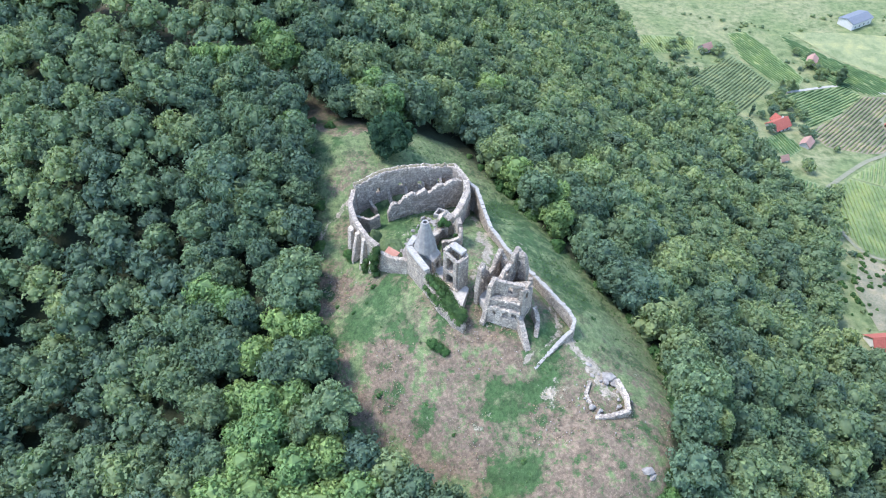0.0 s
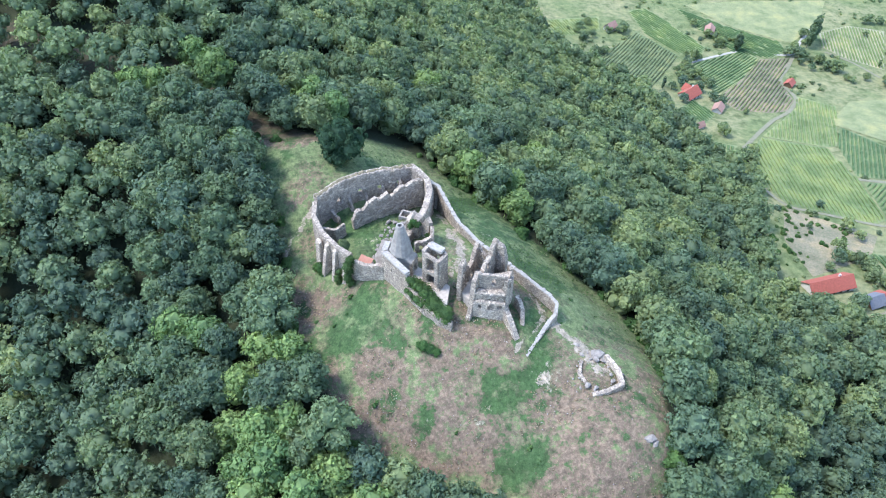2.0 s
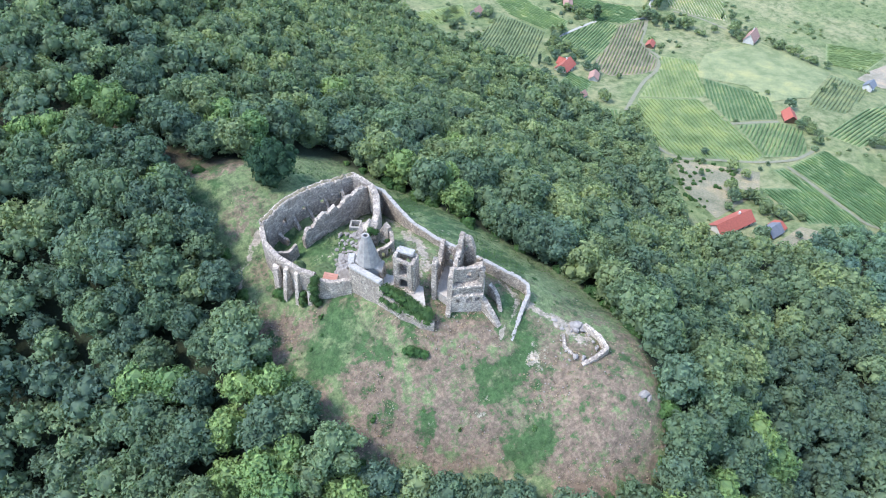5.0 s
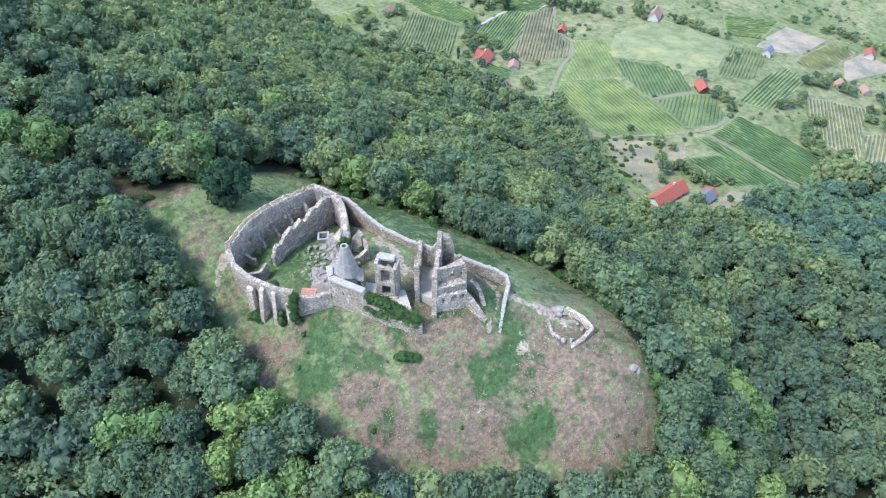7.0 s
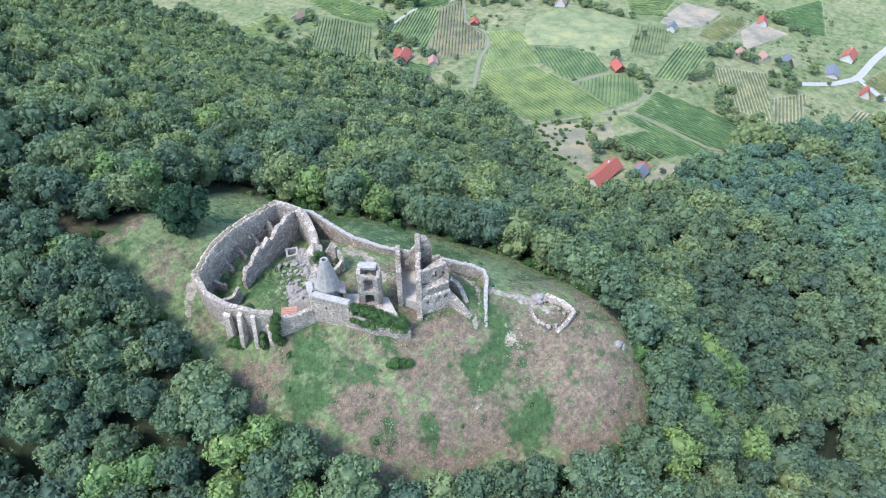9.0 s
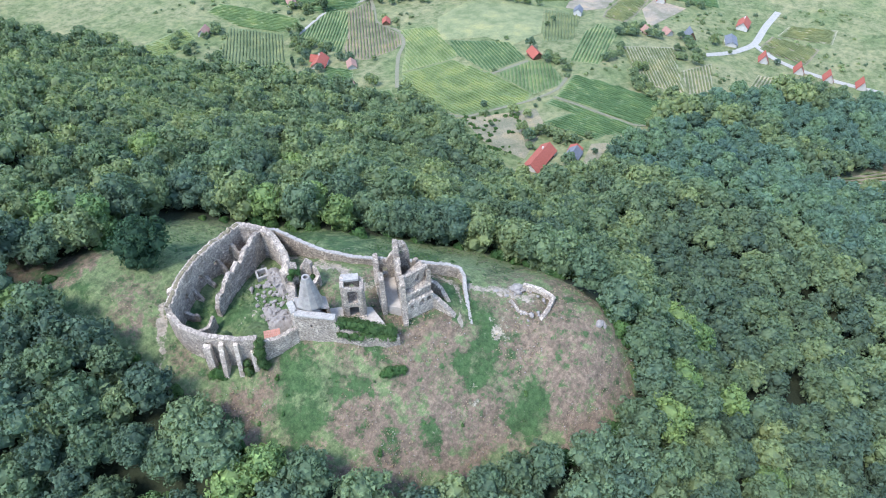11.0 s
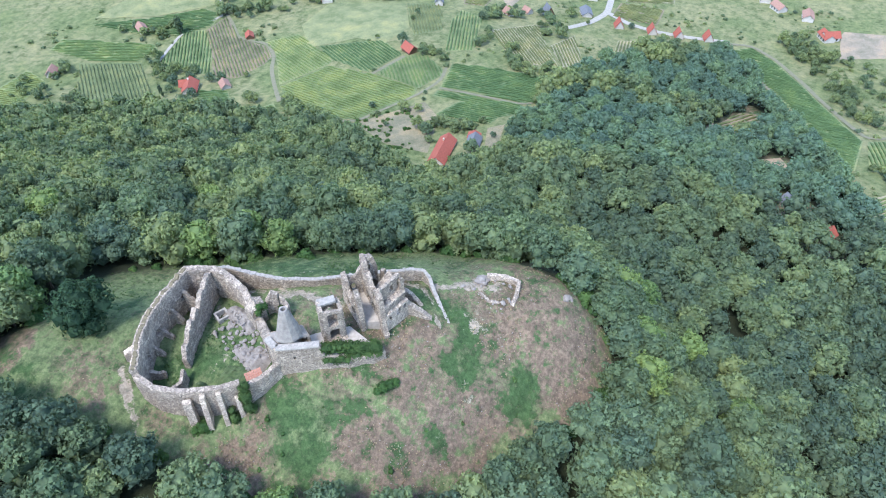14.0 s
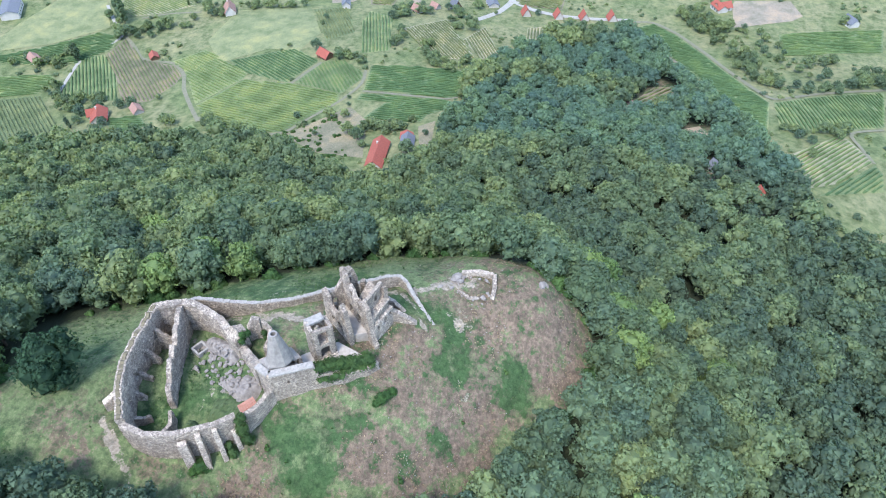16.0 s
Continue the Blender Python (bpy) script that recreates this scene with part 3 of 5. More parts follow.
# bastion: the curtain wall, the kitchen under its chimney hood, the terrace
ruin_wall("bastion_wall", [(-4.2, 6.6, 9.2), (-5.3, 4.3, 9.3), (-1.5, -2.2, 9.2), (-1.2, -2.8, 6.2), (1.4, -7.0, 4.2), (3.6, -9.6, 3.6), (5.6, -11.0, 3.2)], 1.0, None,
          "high smooth bastion wall with two small loopholes", jag=0.05, seed=15.0, rough=0.05, holes=[(5.0, 5.7, 6.0, 6.6), (6.6, 7.2, 5.0, 5.5)])["kind"] = "structure"
for a, b in (((-4.1, 6.9, 9.25), (-5.25, 4.35, 9.35)), ((-5.25, 4.35, 9.35), (-1.5, -2.2, 9.25))):
    v, f = wall_mesh([a, b], 1.25, 9.0, 0.5, 0.0, (), 0.05, 3.0)
    tagged(link("parapet_capping", v, f, CAP), "pale flat capping on the bastion parapet", "capping")
terrace = [(-4.7, 4.2), (-1.2, -2.0), (1.0, -5.2), (4.9, -8.7), (6.6, -3.4), (2.8, 1.4), (-3.4, 6.8)]
v, f = solid_poly(terrace, -2.0, 5.1)
tagged(link("terrace", v, f, PAVE), "worn pale paved terrace beside the tower stump", "terrace", kind="structure")


def hood():
    """A conical chimney on a square, spreading foot over an arched kitchen."""
    empty = new("kitchen_chimney")
    empty.location = (-1.9, 3.6, 5.0)
    rows, n = 14, 32
    v, f = [], []
    foot = [(-2.9, 1.6), (1.5, -3.4 + 0.2), (3.1, -0.7), (-0.9, 3.9)]
    for j in range(rows + 1):
        q = j / rows
        k = q ** 0.75
        for i in range(n):
            a = 6.283 * i / n
            u = 4 * i / n
            e, w = int(u) % 4, u - int(u)
            sx = foot[e][0] * (1 - w) + foot[(e + 1) % 4][0] * w
            sy = foot[e][1] * (1 - w) + foot[(e + 1) % 4][1] * w
            ang = math.atan2(sy, sx)
            far = math.hypot(sx, sy)
            w = min(1.0, q / 0.14) ** 0.6
            rad = (far * (1 - w) + 2.45 * w) * (1 - q ** 1.12) + 0.72 * q ** 1.12
            bx, by = rad * math.cos(ang), rad * math.sin(ang)
            r = 1 + 0.025 * rnd(bx * 1.2, by * 1.2, q * 6)
            v.append((bx * r, by * r, 3.6 + 7.9 * q))
    for j in range(rows):
        for i in range(n):
            f.append((j * n + i, j * n + (i + 1) % n, (j + 1) * n + (i + 1) % n, (j + 1) * n + i))
    # the flue's rim and throat
    k = len(v)
    for rad, z in ((0.42, 11.5), (0.38, 9.5)):
        for i in range(n):
            x, y, _ = v[rows * n + i]
            l = math.hypot(x, y)
            v.append((x / l * rad, y / l * rad, z))
    for i in range(n):
        f.append((rows * n + i, rows * n + (i + 1) % n, k + (i + 1) % n, k + i))
        f.append((k + i, k + (i + 1) % n, k + n + (i + 1) % n, k + n + i))
    f.append(tuple(k + n + i for i in range(n)))
    link("hood", v, f, CEMENT, empty, "pale conical stone hood")
    ring = []
    for a, b in ((2, 3), (3, 0), (1, 2)):
        (x0, y0), (x1, y1) = foot[a], foot[b]
        l = math.hypot(x1 - x0, y1 - y0)
        vv, ff = wall_mesh([(x0 * 0.93, y0 * 0.93, 3.7), (x1 * 0.93, y1 * 0.93, 3.7)], 0.6, -1.5, 0.4, 0.0, [(0.9, l - 0.9, -0.2, 2.7)] if a == 1 else [(1.2, l - 1.4, -0.2, 2.6)], 0.05, 8.0 + a)
        link("kitchen_wall", vv, ff, STONE, empty)
    return tagged(empty, "pale conical chimney hood over an arched ruined kitchen", "chimney")


hood()


def tower():
    """A tower stump whose face has fallen: two stacked niches between its cheeks, and a pale slab on top."""
    empty = new("tower_stump")
    empty.location = (4.0, -1.6, 5.0)
    ang = math.atan2(-3.1, 3.1)
    c, s = math.cos(ang), math.sin(ang)

    def put(pts):
        return [(c * x - s * y, s * x + c * y, z) for x, y, z in pts]

    w, d = 1.8, 1.3
    v, f = wall_mesh(put([(-w, -d, 8.6), (w * 0.95, -d, 7.9)]), 0.7, -1.0, 0.3, 0.25, [(0.8, 2.75, 4.3, 7.7), (0.85, 2.75, 0.8, 3.4)], 0.07, 51)
    link("front_wall", v, f, STONE, empty)
    v, f = wall_mesh(put([(-w, d, 8.7), (w * 0.95, d, 8.0)]), 0.7, -1.0, 0.4, 0.25, [(1.3, 2.2, 5.0, 6.6)], 0.07, 52)
    link("back_wall", v, f, STONE, empty)
    for x, z in ((-w, 8.8), (w * 0.95, 8.0)):
        v, f = wall_mesh(put([(x, -d, z), (x, d, z)]), 0.75, -1.0, 0.4, 0.25, (), 0.07, 53 + x)
        link("side_wall", v, f, STONE, empty)
    q = put([(-w, -d, 0), (w, -d, 0), (w, d, 0), (-w, d, 0)])
    v, f = solid_poly([(x * 0.95, y * 0.95) for x, y, _ in q], 3.45, 4.05)
    link("floor_slab", v, f, STONE_PALE, empty)
    q = put([(-w - 0.2, 0.1, 0), (w * 0.7, 0.2, 0), (w * 0.7, d + 0.35, 0), (-w - 0.1, d + 0.4, 0)])
    v, f = solid_poly([(x, y) for x, y, _ in q], 8.35, 8.85)
    link("top_slab", v, f, CAP, empty, "pale slab on top")
    v, f = wall_mesh(put([(-w - 0.4, -d - 0.35, 0.6), (w + 0.3, -d - 0.35, 0.5)]), 0.5, -1.0, 0.4, 0.1, (), 0.06, 58)
    link("plinth", v, f, STONE_PALE, empty)
    return tagged(empty, "grey stone tower stump with two open niches on the terrace", "tower")


tower()


def palace():
    """The roofless palace: two long walls that run back, a windowed front, a tall gable and a low descending spur."""
    empty = new("palace_ruin")
    empty.location = (12.5, -5.0, 3.0)

    def wall(nm, pts, thick, lab="", mat=None, foot=-3.0, **kw):
        v, f = wall_mesh([(x - 12.5, y + 5.0, z - 3.0) for x, y, z in pts], thick, foot, 0.3, **kw)
        return link(nm, v, f, mat or STONE, empty, lab)

    wall("west_wall", [(7.9, -5.6, 7.4), (8.4, -4.9, 12.6), (9.0, -4.1, 13.6), (9.5, -3.4, 10.8), (10.4, -2.2, 8.2), (11.2, -1.2, 8.8), (12.0, -0.2, 11.6), (12.9, 0.9, 12.2)], 0.9, seed=61, jag=1.2, rough=0.16,
         holes=[(0.9, 1.7, 5.4, 7.2), (2.2, 3.4, 2.2, 4.6), (4.6, 5.5, 2.4, 4.4)])
    wall("middle_wall", [(8.8, -10.0, 2.8), (9.5, -9.2, 5.2), (10.1, -8.5, 11.6), (11.0, -7.4, 12.9), (12.0, -6.2, 11.2), (12.8, -5.2, 11.8), (13.8, -4.2, 12.6), (14.4, -3.4, 13.0), (14.7, -3.1, 14.8), (15.7, -1.9, 15.2)], 0.95, seed=63, jag=1.2, rough=0.16,
         holes=[(3.6, 4.6, 6.6, 8.4), (4.2, 5.6, 2.4, 5.0), (6.6, 7.5, 7.4, 9.2), (7.2, 8.4, 2.6, 5.0)])
    wall("gable_wall", [(15.4, -1.8, 15.2), (16.3, -2.6, 14.9), (17.2, -3.4, 14.0), (17.6, -3.8, 11.2)], 1.0, seed=64, jag=1.2, rough=0.16, holes=[(0.9, 1.6, 8.0, 9.4)])
    wall("back_wall", [(12.9, 0.9, 11.4), (14.2, -0.5, 9.8), (15.4, -1.8, 12.6)], 0.8, seed=65, jag=0.8, holes=[(1.2, 2.2, 3.2, 5.4)])
    wall("front_wall", [(10.1, -8.5, 8.9), (11.4, -8.8, 9.2), (12.8, -9.2, 8.8), (14.4, -9.6, 9.3), (15.8, -10.0, 9.0)], 0.8, "low front wall with an arched door", seed=66, jag=0.35,
         holes=[(2.5, 3.6, 2.3, 4.2), (0.9, 1.6, 2.6, 3.6), (4.4, 5.1, 2.6, 3.8)])
    wall("upper_wall", [(10.9, -7.5, 12.6), (12.4, -7.9, 12.4), (14.2, -8.3, 12.2), (16.6, -8.9, 12.3)], 0.7, "set-back upper wall with an empty window", seed=73, jag=0.5, foot=2.0,
         holes=[(2.7, 3.7, 6.6, 8.3), (4.9, 5.5, 6.6, 7.6)])
    wall("east_wall", [(15.8, -10.0, 12.0), (16.8, -8.5, 11.0), (17.8, -7.0, 8.6), (18.4, -5.6, 8.0), (18.2, -4.2, 10.2)], 0.8, seed=67, jag=1.2, rough=0.16, holes=[(1.4, 2.4, 5.4, 7.2)])
    wall("band_course", [(10.0, -8.75, 8.9), (15.8, -10.45, 8.8)], 0.45, "pale ledge along the front", STONE_PALE, 5.4, seed=68, jag=0.3)
    wall("podium", [(10.1, -9.0, 6.9), (15.9, -10.7, 6.7)], 0.9, "pale broken plaster podium", STONE_PALE, seed=69, jag=0.5, holes=[(2.8, 3.9, 1.6, 3.3), (0.8, 1.5, 2.0, 3.0), (4.6, 5.4, 2.0, 3.2)])
    # the sloping remnant of the upper vault
    v, f = [], []
    for i in range(9):
        for j in range(9):
            a, b = i / 8, j / 8
            x, y = 11.0 + 4.6 * a + 2.6 * b, -8.6 - 1.3 * a + 3.8 * b
            v.append((x - 12.5, y + 5, 5.6 + 1.6 * a * b + 0.35 * rnd(x * 0.9, y * 0.9, 2)))
    for i in range(8):
        for j in range(8):
            f.append((i * 9 + j, (i + 1) * 9 + j, (i + 1) * 9 + j + 1, i * 9 + j + 1))
    up = link("upper_floor", v, f, STONE, empty, "broken remnant of the upper vault")
    m = up.modifiers.new("depth", "SOLIDIFY")
    m.thickness = 0.6
    q = [(8.3, -5.0), (10.0, -8.4), (15.4, -2.0), (12.9, 0.8)]
    v, f = solid_poly([(x - 12.5, y + 5) for x, y in q], -2.0, 2.1)
    link("floor", v, f, PAVE, empty, "dusty rubble floor")
    wall("spur_wall", [(15.9, -10.2, 5.6), (16.5, -12.0, 4.2), (17.0, -13.6, 2.6), (17.6, -15.2, 0.6)], 1.2, "low descending spur", seed=71, jag=0.5, foot=-6)
    wall("spur_wall", [(19.2, -7.6, 4.6), (19.8, -10.0, 3.2), (19.2, -12.4, 1.0)], 0.9, seed=72, jag=0.6, foot=-6)
    return tagged(empty, "roofless ruined palace with a jagged tall gable and empty windows", "ruin")


palace()

# broken vault and pillars behind the chimney
ruin_wall("vault_wall", [(0.6, 14.4, 7.6), (2.0, 14.0, 9.4), (3.4, 13.0, 8.8)], 2.3, None, "mossy lump of a collapsed vault", jag=0.9, seed=81, rough=0.3)
ruin_wall("vault_wall", [(4.0, 12.8, 7.6), (4.8, 11.8, 9.6), (5.2, 10.6, 9.2)], 1.0, None, "broken pillar with a ragged top", jag=0.6, seed=82)
ruin_wall("vault_wall", [(1.4, 8.4, 6.4), (3.2, 8.4, 6.8), (5.0, 8.8, 7.2), (5.4, 10.2, 8.6)], 0.8, None, "low arcade wall beside the kitchen", jag=0.5, seed=83, holes=[(0.7, 1.7, 3.6, 5.9), (2.2, 3.4, 3.6, 6.1)])


def mound(x0, y0, x1, y1, wide, z0, z1, name, label, mat, seed):
    """A sloping heap of rubble between two places."""
    n, m = 24, 14
    v, f = [], []
    for i in range(n + 1):
        for j in range(m + 1):
            q, r = i / n, 2 * j / m - 1
            dx, dy = x1 - x0, y1 - y0
            l = math.hypot(dx, dy)
            x, y = x0 + dx * q - dy / l * wide * r, y0 + dy * q + dx / l * wide * r
            g = gz(x, y) - 0.6
            top = z0 + (z1 - z0) * q + 0.5 * rnd(x * 0.9, y * 0.9, seed) + 0.3 * rnd(x * 2.4, y * 2.4, seed)
            k = max(0.0, 1 - abs(r) ** 2.5) * min(1.0, 6 * q + 0.15, 8 * (1 - q) + 0.1)
            v.append((x, y, g + (max(top, g) - g) * k))
    for i in range(n):
        for j in range(m):
            a = i * (m + 1) + j
            f.append((a, a + m + 1, a + m + 2, a + 1))
    return tagged(link(name, v, f, mat), label, "rubble", kind="stuff")


mound(-5.4, 7.6, -0.2, 20.5, 3.2, 3.6, -0.2, "rubble_slope", "pale slope of collapsed stone and mortar below the chimney", ROCK, 4.0)
mound(3.4, 22.4, 0.6, 13.4, 1.8, 2.2, 4.6, "rubble_slope", "pale heap of collapsed stone against the ring wall", ROCK, 6.0)
SWARD = simple("rough_green_sward", (0.105, 0.135, 0.06), (0.045, 0.075, 0.028), 1.1, 0.95, 0.6, 0.15)
mound(-9.5, 8.0, -9.8, 15.5, 3.6, 2.6, 0.9, "grassy_heap", "grass-grown heap of rubble in the courtyard", SWARD, 5.0)
mound(-14.6, 13.5, -13.0, 18.6, 1.8, 1.6, 0.6, "grassy_heap", "low green mound inside the south wall", SWARD, 7.0)
ROCKS = [rock_mesh(0.5, 3.1 * k, 0.75, 1) for k in range(5)]
rng = np.random.default_rng(5)


def rock(x, y, z, k, label="loose grey stone block lying in the rubble", group="loose stones"):
    ob = new("stone_block", ROCKS[int(rng.integers(5))])
    ob.matrix_world = pose(x, y, z, rng.uniform(-20, 20), rng.uniform(-20, 20), rng.uniform(0, 360)) @ Matrix.Diagonal((k, k * 0.85, k * 0.8, 1))
    return tagged(ob, label, "stone", group)


for k in range(80):
    q, s = rng.uniform(0.1, 1.0), rng.uniform(-1, 1)
    x, y = -5.4 + 5.2 * q - 2.9 * s, 7.6 + 12.9 * q + 1.2 * s
    top = 3.6 - 3.8 * q
    z = gz(x, y) - 0.6 + (max(top, gz(x, y) - 0.6) - gz(x, y) + 0.6) * max(0, 1 - abs(s * 0.95) ** 2.5)
    rock(x, y, max(z, gz(x, y)) + 0.1, rng.uniform(0.4, 1.4))
for k in range(60):
    q, s = rng.uniform(0.0, 1.0), rng.uniform(-1, 1)
    x, y = 3.4 - 2.8 * q + 1.7 * s - 0.6, 22.4 - 9.0 * q - 0.5 * s
    z = gz(x, y) - 0.6 + (2.8 + 2.4 * q - gz(x, y)) * max(0, 1 - abs(s) ** 2.5) * min(1, 6 * q + 0.15, 8 * (1 - q) + 0.1)
    rock(x, y, max(z, gz(x, y)) + 0.05, rng.uniform(0.3, 0.9), "loose pale stone in the heap against the ring wall", "stones of the heap")
for k in range(26):
    a = rng.uniform(0, 6.28)
    x, y = 31 + rng.uniform(2.5, 5.5) * math.cos(a), -23.6 + rng.uniform(2.5, 5.5) * math.sin(a)
    rock(x, y, gz(x, y) + 0.1, rng.uniform(0.4, 1.3), "loose grey stone beside the low foundation", "stones of the foundation")
for x, y, k in ((32.6, -19.6, 3.2), (33.4, -20.4, 2.4), (31.8, -20.6, 2.0), (36.6, -37.4, 2.4), (37.4, -38.2, 1.6), (29.0, -17.0, 1.4), (28.4, -26.2, 1.6)):
    rock(x, y, gz(x, y) + 0.3 * k * 0.5, k, "large grey boulder on the dry hilltop", "boulders")
ruin_wall("foundation_wall", [(34.6, -27.4, -0.6), (31.6, -28.0, -1.2), (28.7, -28.0, -1.7)], 0.9, None, "low stone foundation wall on the bare spur", jag=0.2, seed=91)
ruin_wall("foundation_wall", [(34.8, -27.2, -0.9), (35.0, -24.2, -0.9), (33.8, -20.6, -0.8)], 0.8, None, "low pale foundation wall on the bare spur", STONE_PALE, jag=0.25, seed=92)
ruin_wall("foundation_wall", [(28.3, -25.6, -1.6), (27.6, -23.4, -1.2), (28.8, -20.8, -0.9)], 0.7, None, "crumbled foundation wall on the bare spur", jag=0.45, seed=93)


def frame_well():
    """A square stone kerb round a filled well."""
    empty = new("well")
    empty.location = (1.3, 22.3, gz(1.3, 22.3))
    for k in range(4):
        a = radians(-28 + 90 * k)
        ca, sa = math.cos(a), math.sin(a)
        pts = [(-1.2, 0.85), (1.2, 0.85), (1.2, 1.25), (-1.2, 1.25)]
        v, f = solid_poly([(ca * x - sa * y, sa * x + ca * y) for x, y in pts], -0.5, 0.75 + 0.02 * k)
        link("kerb", v, f, CAP, empty)
    return tagged(empty, "square pale stone well kerb in the courtyard", "well")


frame_well()


def tile_roof():
    """A small patch of clay tiles on a low pen."""
    empty = new("tiled_lean_to")
    empty.location = (-9.2, 7.3, 2.2)
    a = radians(-38)
    ca, sa = math.cos(a), math.sin(a)
    for i in range(7):
        for j in range(5):
            x, y, z = -1.5 + i * 0.43, -1.0 + j * 0.42, 1.3 + 0.16 * j
            pts = [(x, y), (x + 0.40, y), (x + 0.40, y + 0.48), (x, y + 0.48)]
            v = [(ca * p - sa * q, sa * p + ca * q, z + (0.08 if n > 1 else 0)) for n, (p, q) in enumerate(pts)]
            v += [(p, q, r + 0.07) for p, q, r in v]
            link("roof_tile", v, [(3, 2, 1, 0), (4, 5, 6, 7), (0, 1, 5, 4), (1, 2, 6, 5), (2, 3, 7, 6), (3, 0, 4, 7)], ROOF_ORANGE, empty)
    v, f = solid_poly([(ca * p - sa * q, sa * p + ca * q) for p, q in ((-1.45, -0.95), (1.45, -0.95), (1.45, 1.1), (-1.45, 1.1))], -2.5, 1.25)
    link("pen_wall", v, f, STONE_PALE, empty)
    return tagged(empty, "small lean-to with an orange clay tile roof in the ruin", "shed")


ROOF_ORANGE = simple("orange_clay_tiles", (0.42, 0.21, 0.15), (0.3, 0.14, 0.10), 2.0, 0.85)
tile_roof()


def shrub(name, lobes, count, size, mat, label, category="shrub", group=""):
    x0, y0 = lobes[0][0], lobes[0][1]
    z0 = lobes[0][2]
    v, f = foliage(rng, [(x - x0, y - y0, z - z0, r) for x, y, z, r in lobes], count, size)
    ob = link(name, v, f.tolist(), mat)
    ob.location = (x0, y0, z0)
    return tagged(ob, label, category, group)


# the ivy that hangs along the bastion's foot
IVY = []
for k in range(22):
    q = k / 21
    x, y = -1.2 + 6.4 * q, -2.6 - 7.3 * q
    IVY.append((x + 0.9 * (1 - q) + rng.uniform(-0.3, 0.3), y + 0.7 * (1 - q) + rng.uniform(-0.3, 0.3), 5.9 - 1.8 * q + rng.uniform(-0.3, 0.3), rng.uniform(1.15, 1.55)))
    IVY.append((x - 0.5 + rng.uniform(-0.3, 0.3), y - 0.55 + rng.uniform(-0.3, 0.3), 4.9 - 1.9 * q + rng.uniform(-0.3, 0.3), rng.uniform(0.7, 1.05)))
    if k < 10:
        IVY.append((x - 0.2, y - 0.2, 7.8 - 3.0 * q + rng.uniform(-0.6, 0.3), 0.75))
shrub("ivy_hedge", IVY, 5200, 0.2, IVY_LEAF, "dense green ivy spilling along the bastion wall", "ivy")
shrub("ivy_clump", [(-12.6, 7.3, 1.6, 1.1), (-12.9, 7.0, 3.2, 1.2), (-12.2, 7.4, 4.4, 1.1), (-13.2, 6.6, 0.4, 1.0), (-12.6, 6.5, -1.2, 1.0), (-12.0, 7.0, 5.4, 0.8)], 1300, 0.2, IVY_LEAF, "tall ivy clump climbing the south wall", "ivy")
shrub("ivy_clump", [(-14.9, 8.9, -2.8, 1.0), (-15.3, 8.7, -1.6, 0.9), (-14.7, 9.3, -0.4, 0.8)], 500, 0.2, IVY_LEAF, "ivy at the foot of a buttress", "ivy")
shrub("shrub", [(-18.6, 13.4, -3.0, 1.5), (-19.4, 14.4, -3.6, 1.2), (-18.2, 12.4, -3.9, 1.1)], 650, 0.22, SHRUB_LEAF, "dark green shrub among the buttresses")
shrub("shrub", [(-0.3, -13.4, 0.3, 1.2), (0.9, -14.2, 0.1, 1.1), (1.9, -14.8, -0.2, 1.0), (-1.2, -12.8, 0.0, 0.8)], 800, 0.2, SHRUB_LEAF, "low green shrub on the dry slope")
shrub("shrub", [(1.8, 12.6, 8.4, 0.8), (2.6, 12.2, 7.8, 0.8), (1.2, 12.6, 7.2, 0.8)], 500, 0.18, SHRUB_LEAF, "shrub growing on the broken vault")
shrub("ivy_clump", [(4.3, 9.6, 5.6, 0.6), (4.3, 9.8, 6.6, 0.6), (4.4, 9.4, 4.6, 0.6)], 350, 0.16, IVY_LEAF, "ivy hanging in the arch", "ivy")
for k in range(18):
    a = rng.uniform(0, 6.28)
    x, y = 6 + rng.uniform(14, 34) * math.cos(a), -6 + rng.uniform(12, 32) * math.sin(a)
    if not inside(x, y, CLEARING) or inside(x, y, [(-20, 26), (-8, 33), (8, 32), (28, -8), (16, -20), (4, -12), (-14, 8)]):
        continue
    r = rng.uniform(0.25, 0.6)
    shrub("small_bush", [(x, y, gz(x, y) + r * 0.4, r), (x + r, y + 0.3, gz(x + r, y) + r * 0.2, r * 0.7)], 130, 0.16, SHRUB_LEAF, "small green bush in the dry grass", "bush", "bushes on the slope")


# ---- farmland ----
def sheet(name, poly, mat, lift, step=5.0):
    """A sheet over a plan polygon that follows the ground."""
    rim = []
    for a, b in zip(poly, poly[1:] + poly[:1]):
        n = max(1, round(math.dist(a, b) / step))
        rim += [Vector((a[0] + (b[0] - a[0]) * i / n, a[1] + (b[1] - a[1]) * i / n)) for i in range(n)]
    xs, ys = [p[0] for p in poly], [p[1] for p in poly]
    pts = list(rim)
    for gx in np.arange(min(xs) + 2.5, max(xs), step):
        for gy in np.arange(min(ys) + 2.5, max(ys), step):
            if inside(gx, gy, poly) and along(gx, gy, poly + poly[:1]) > 1.5:
                pts.append(Vector((gx, gy)))
    out = delaunay_2d_cdt(pts, [], [list(range(len(rim)))], 1, 0.01)
    return link(name, [(p.x, p.y, gz(p.x, p.y) + lift) for p in out[0]], [tuple(f) for f in out[2]], mat)


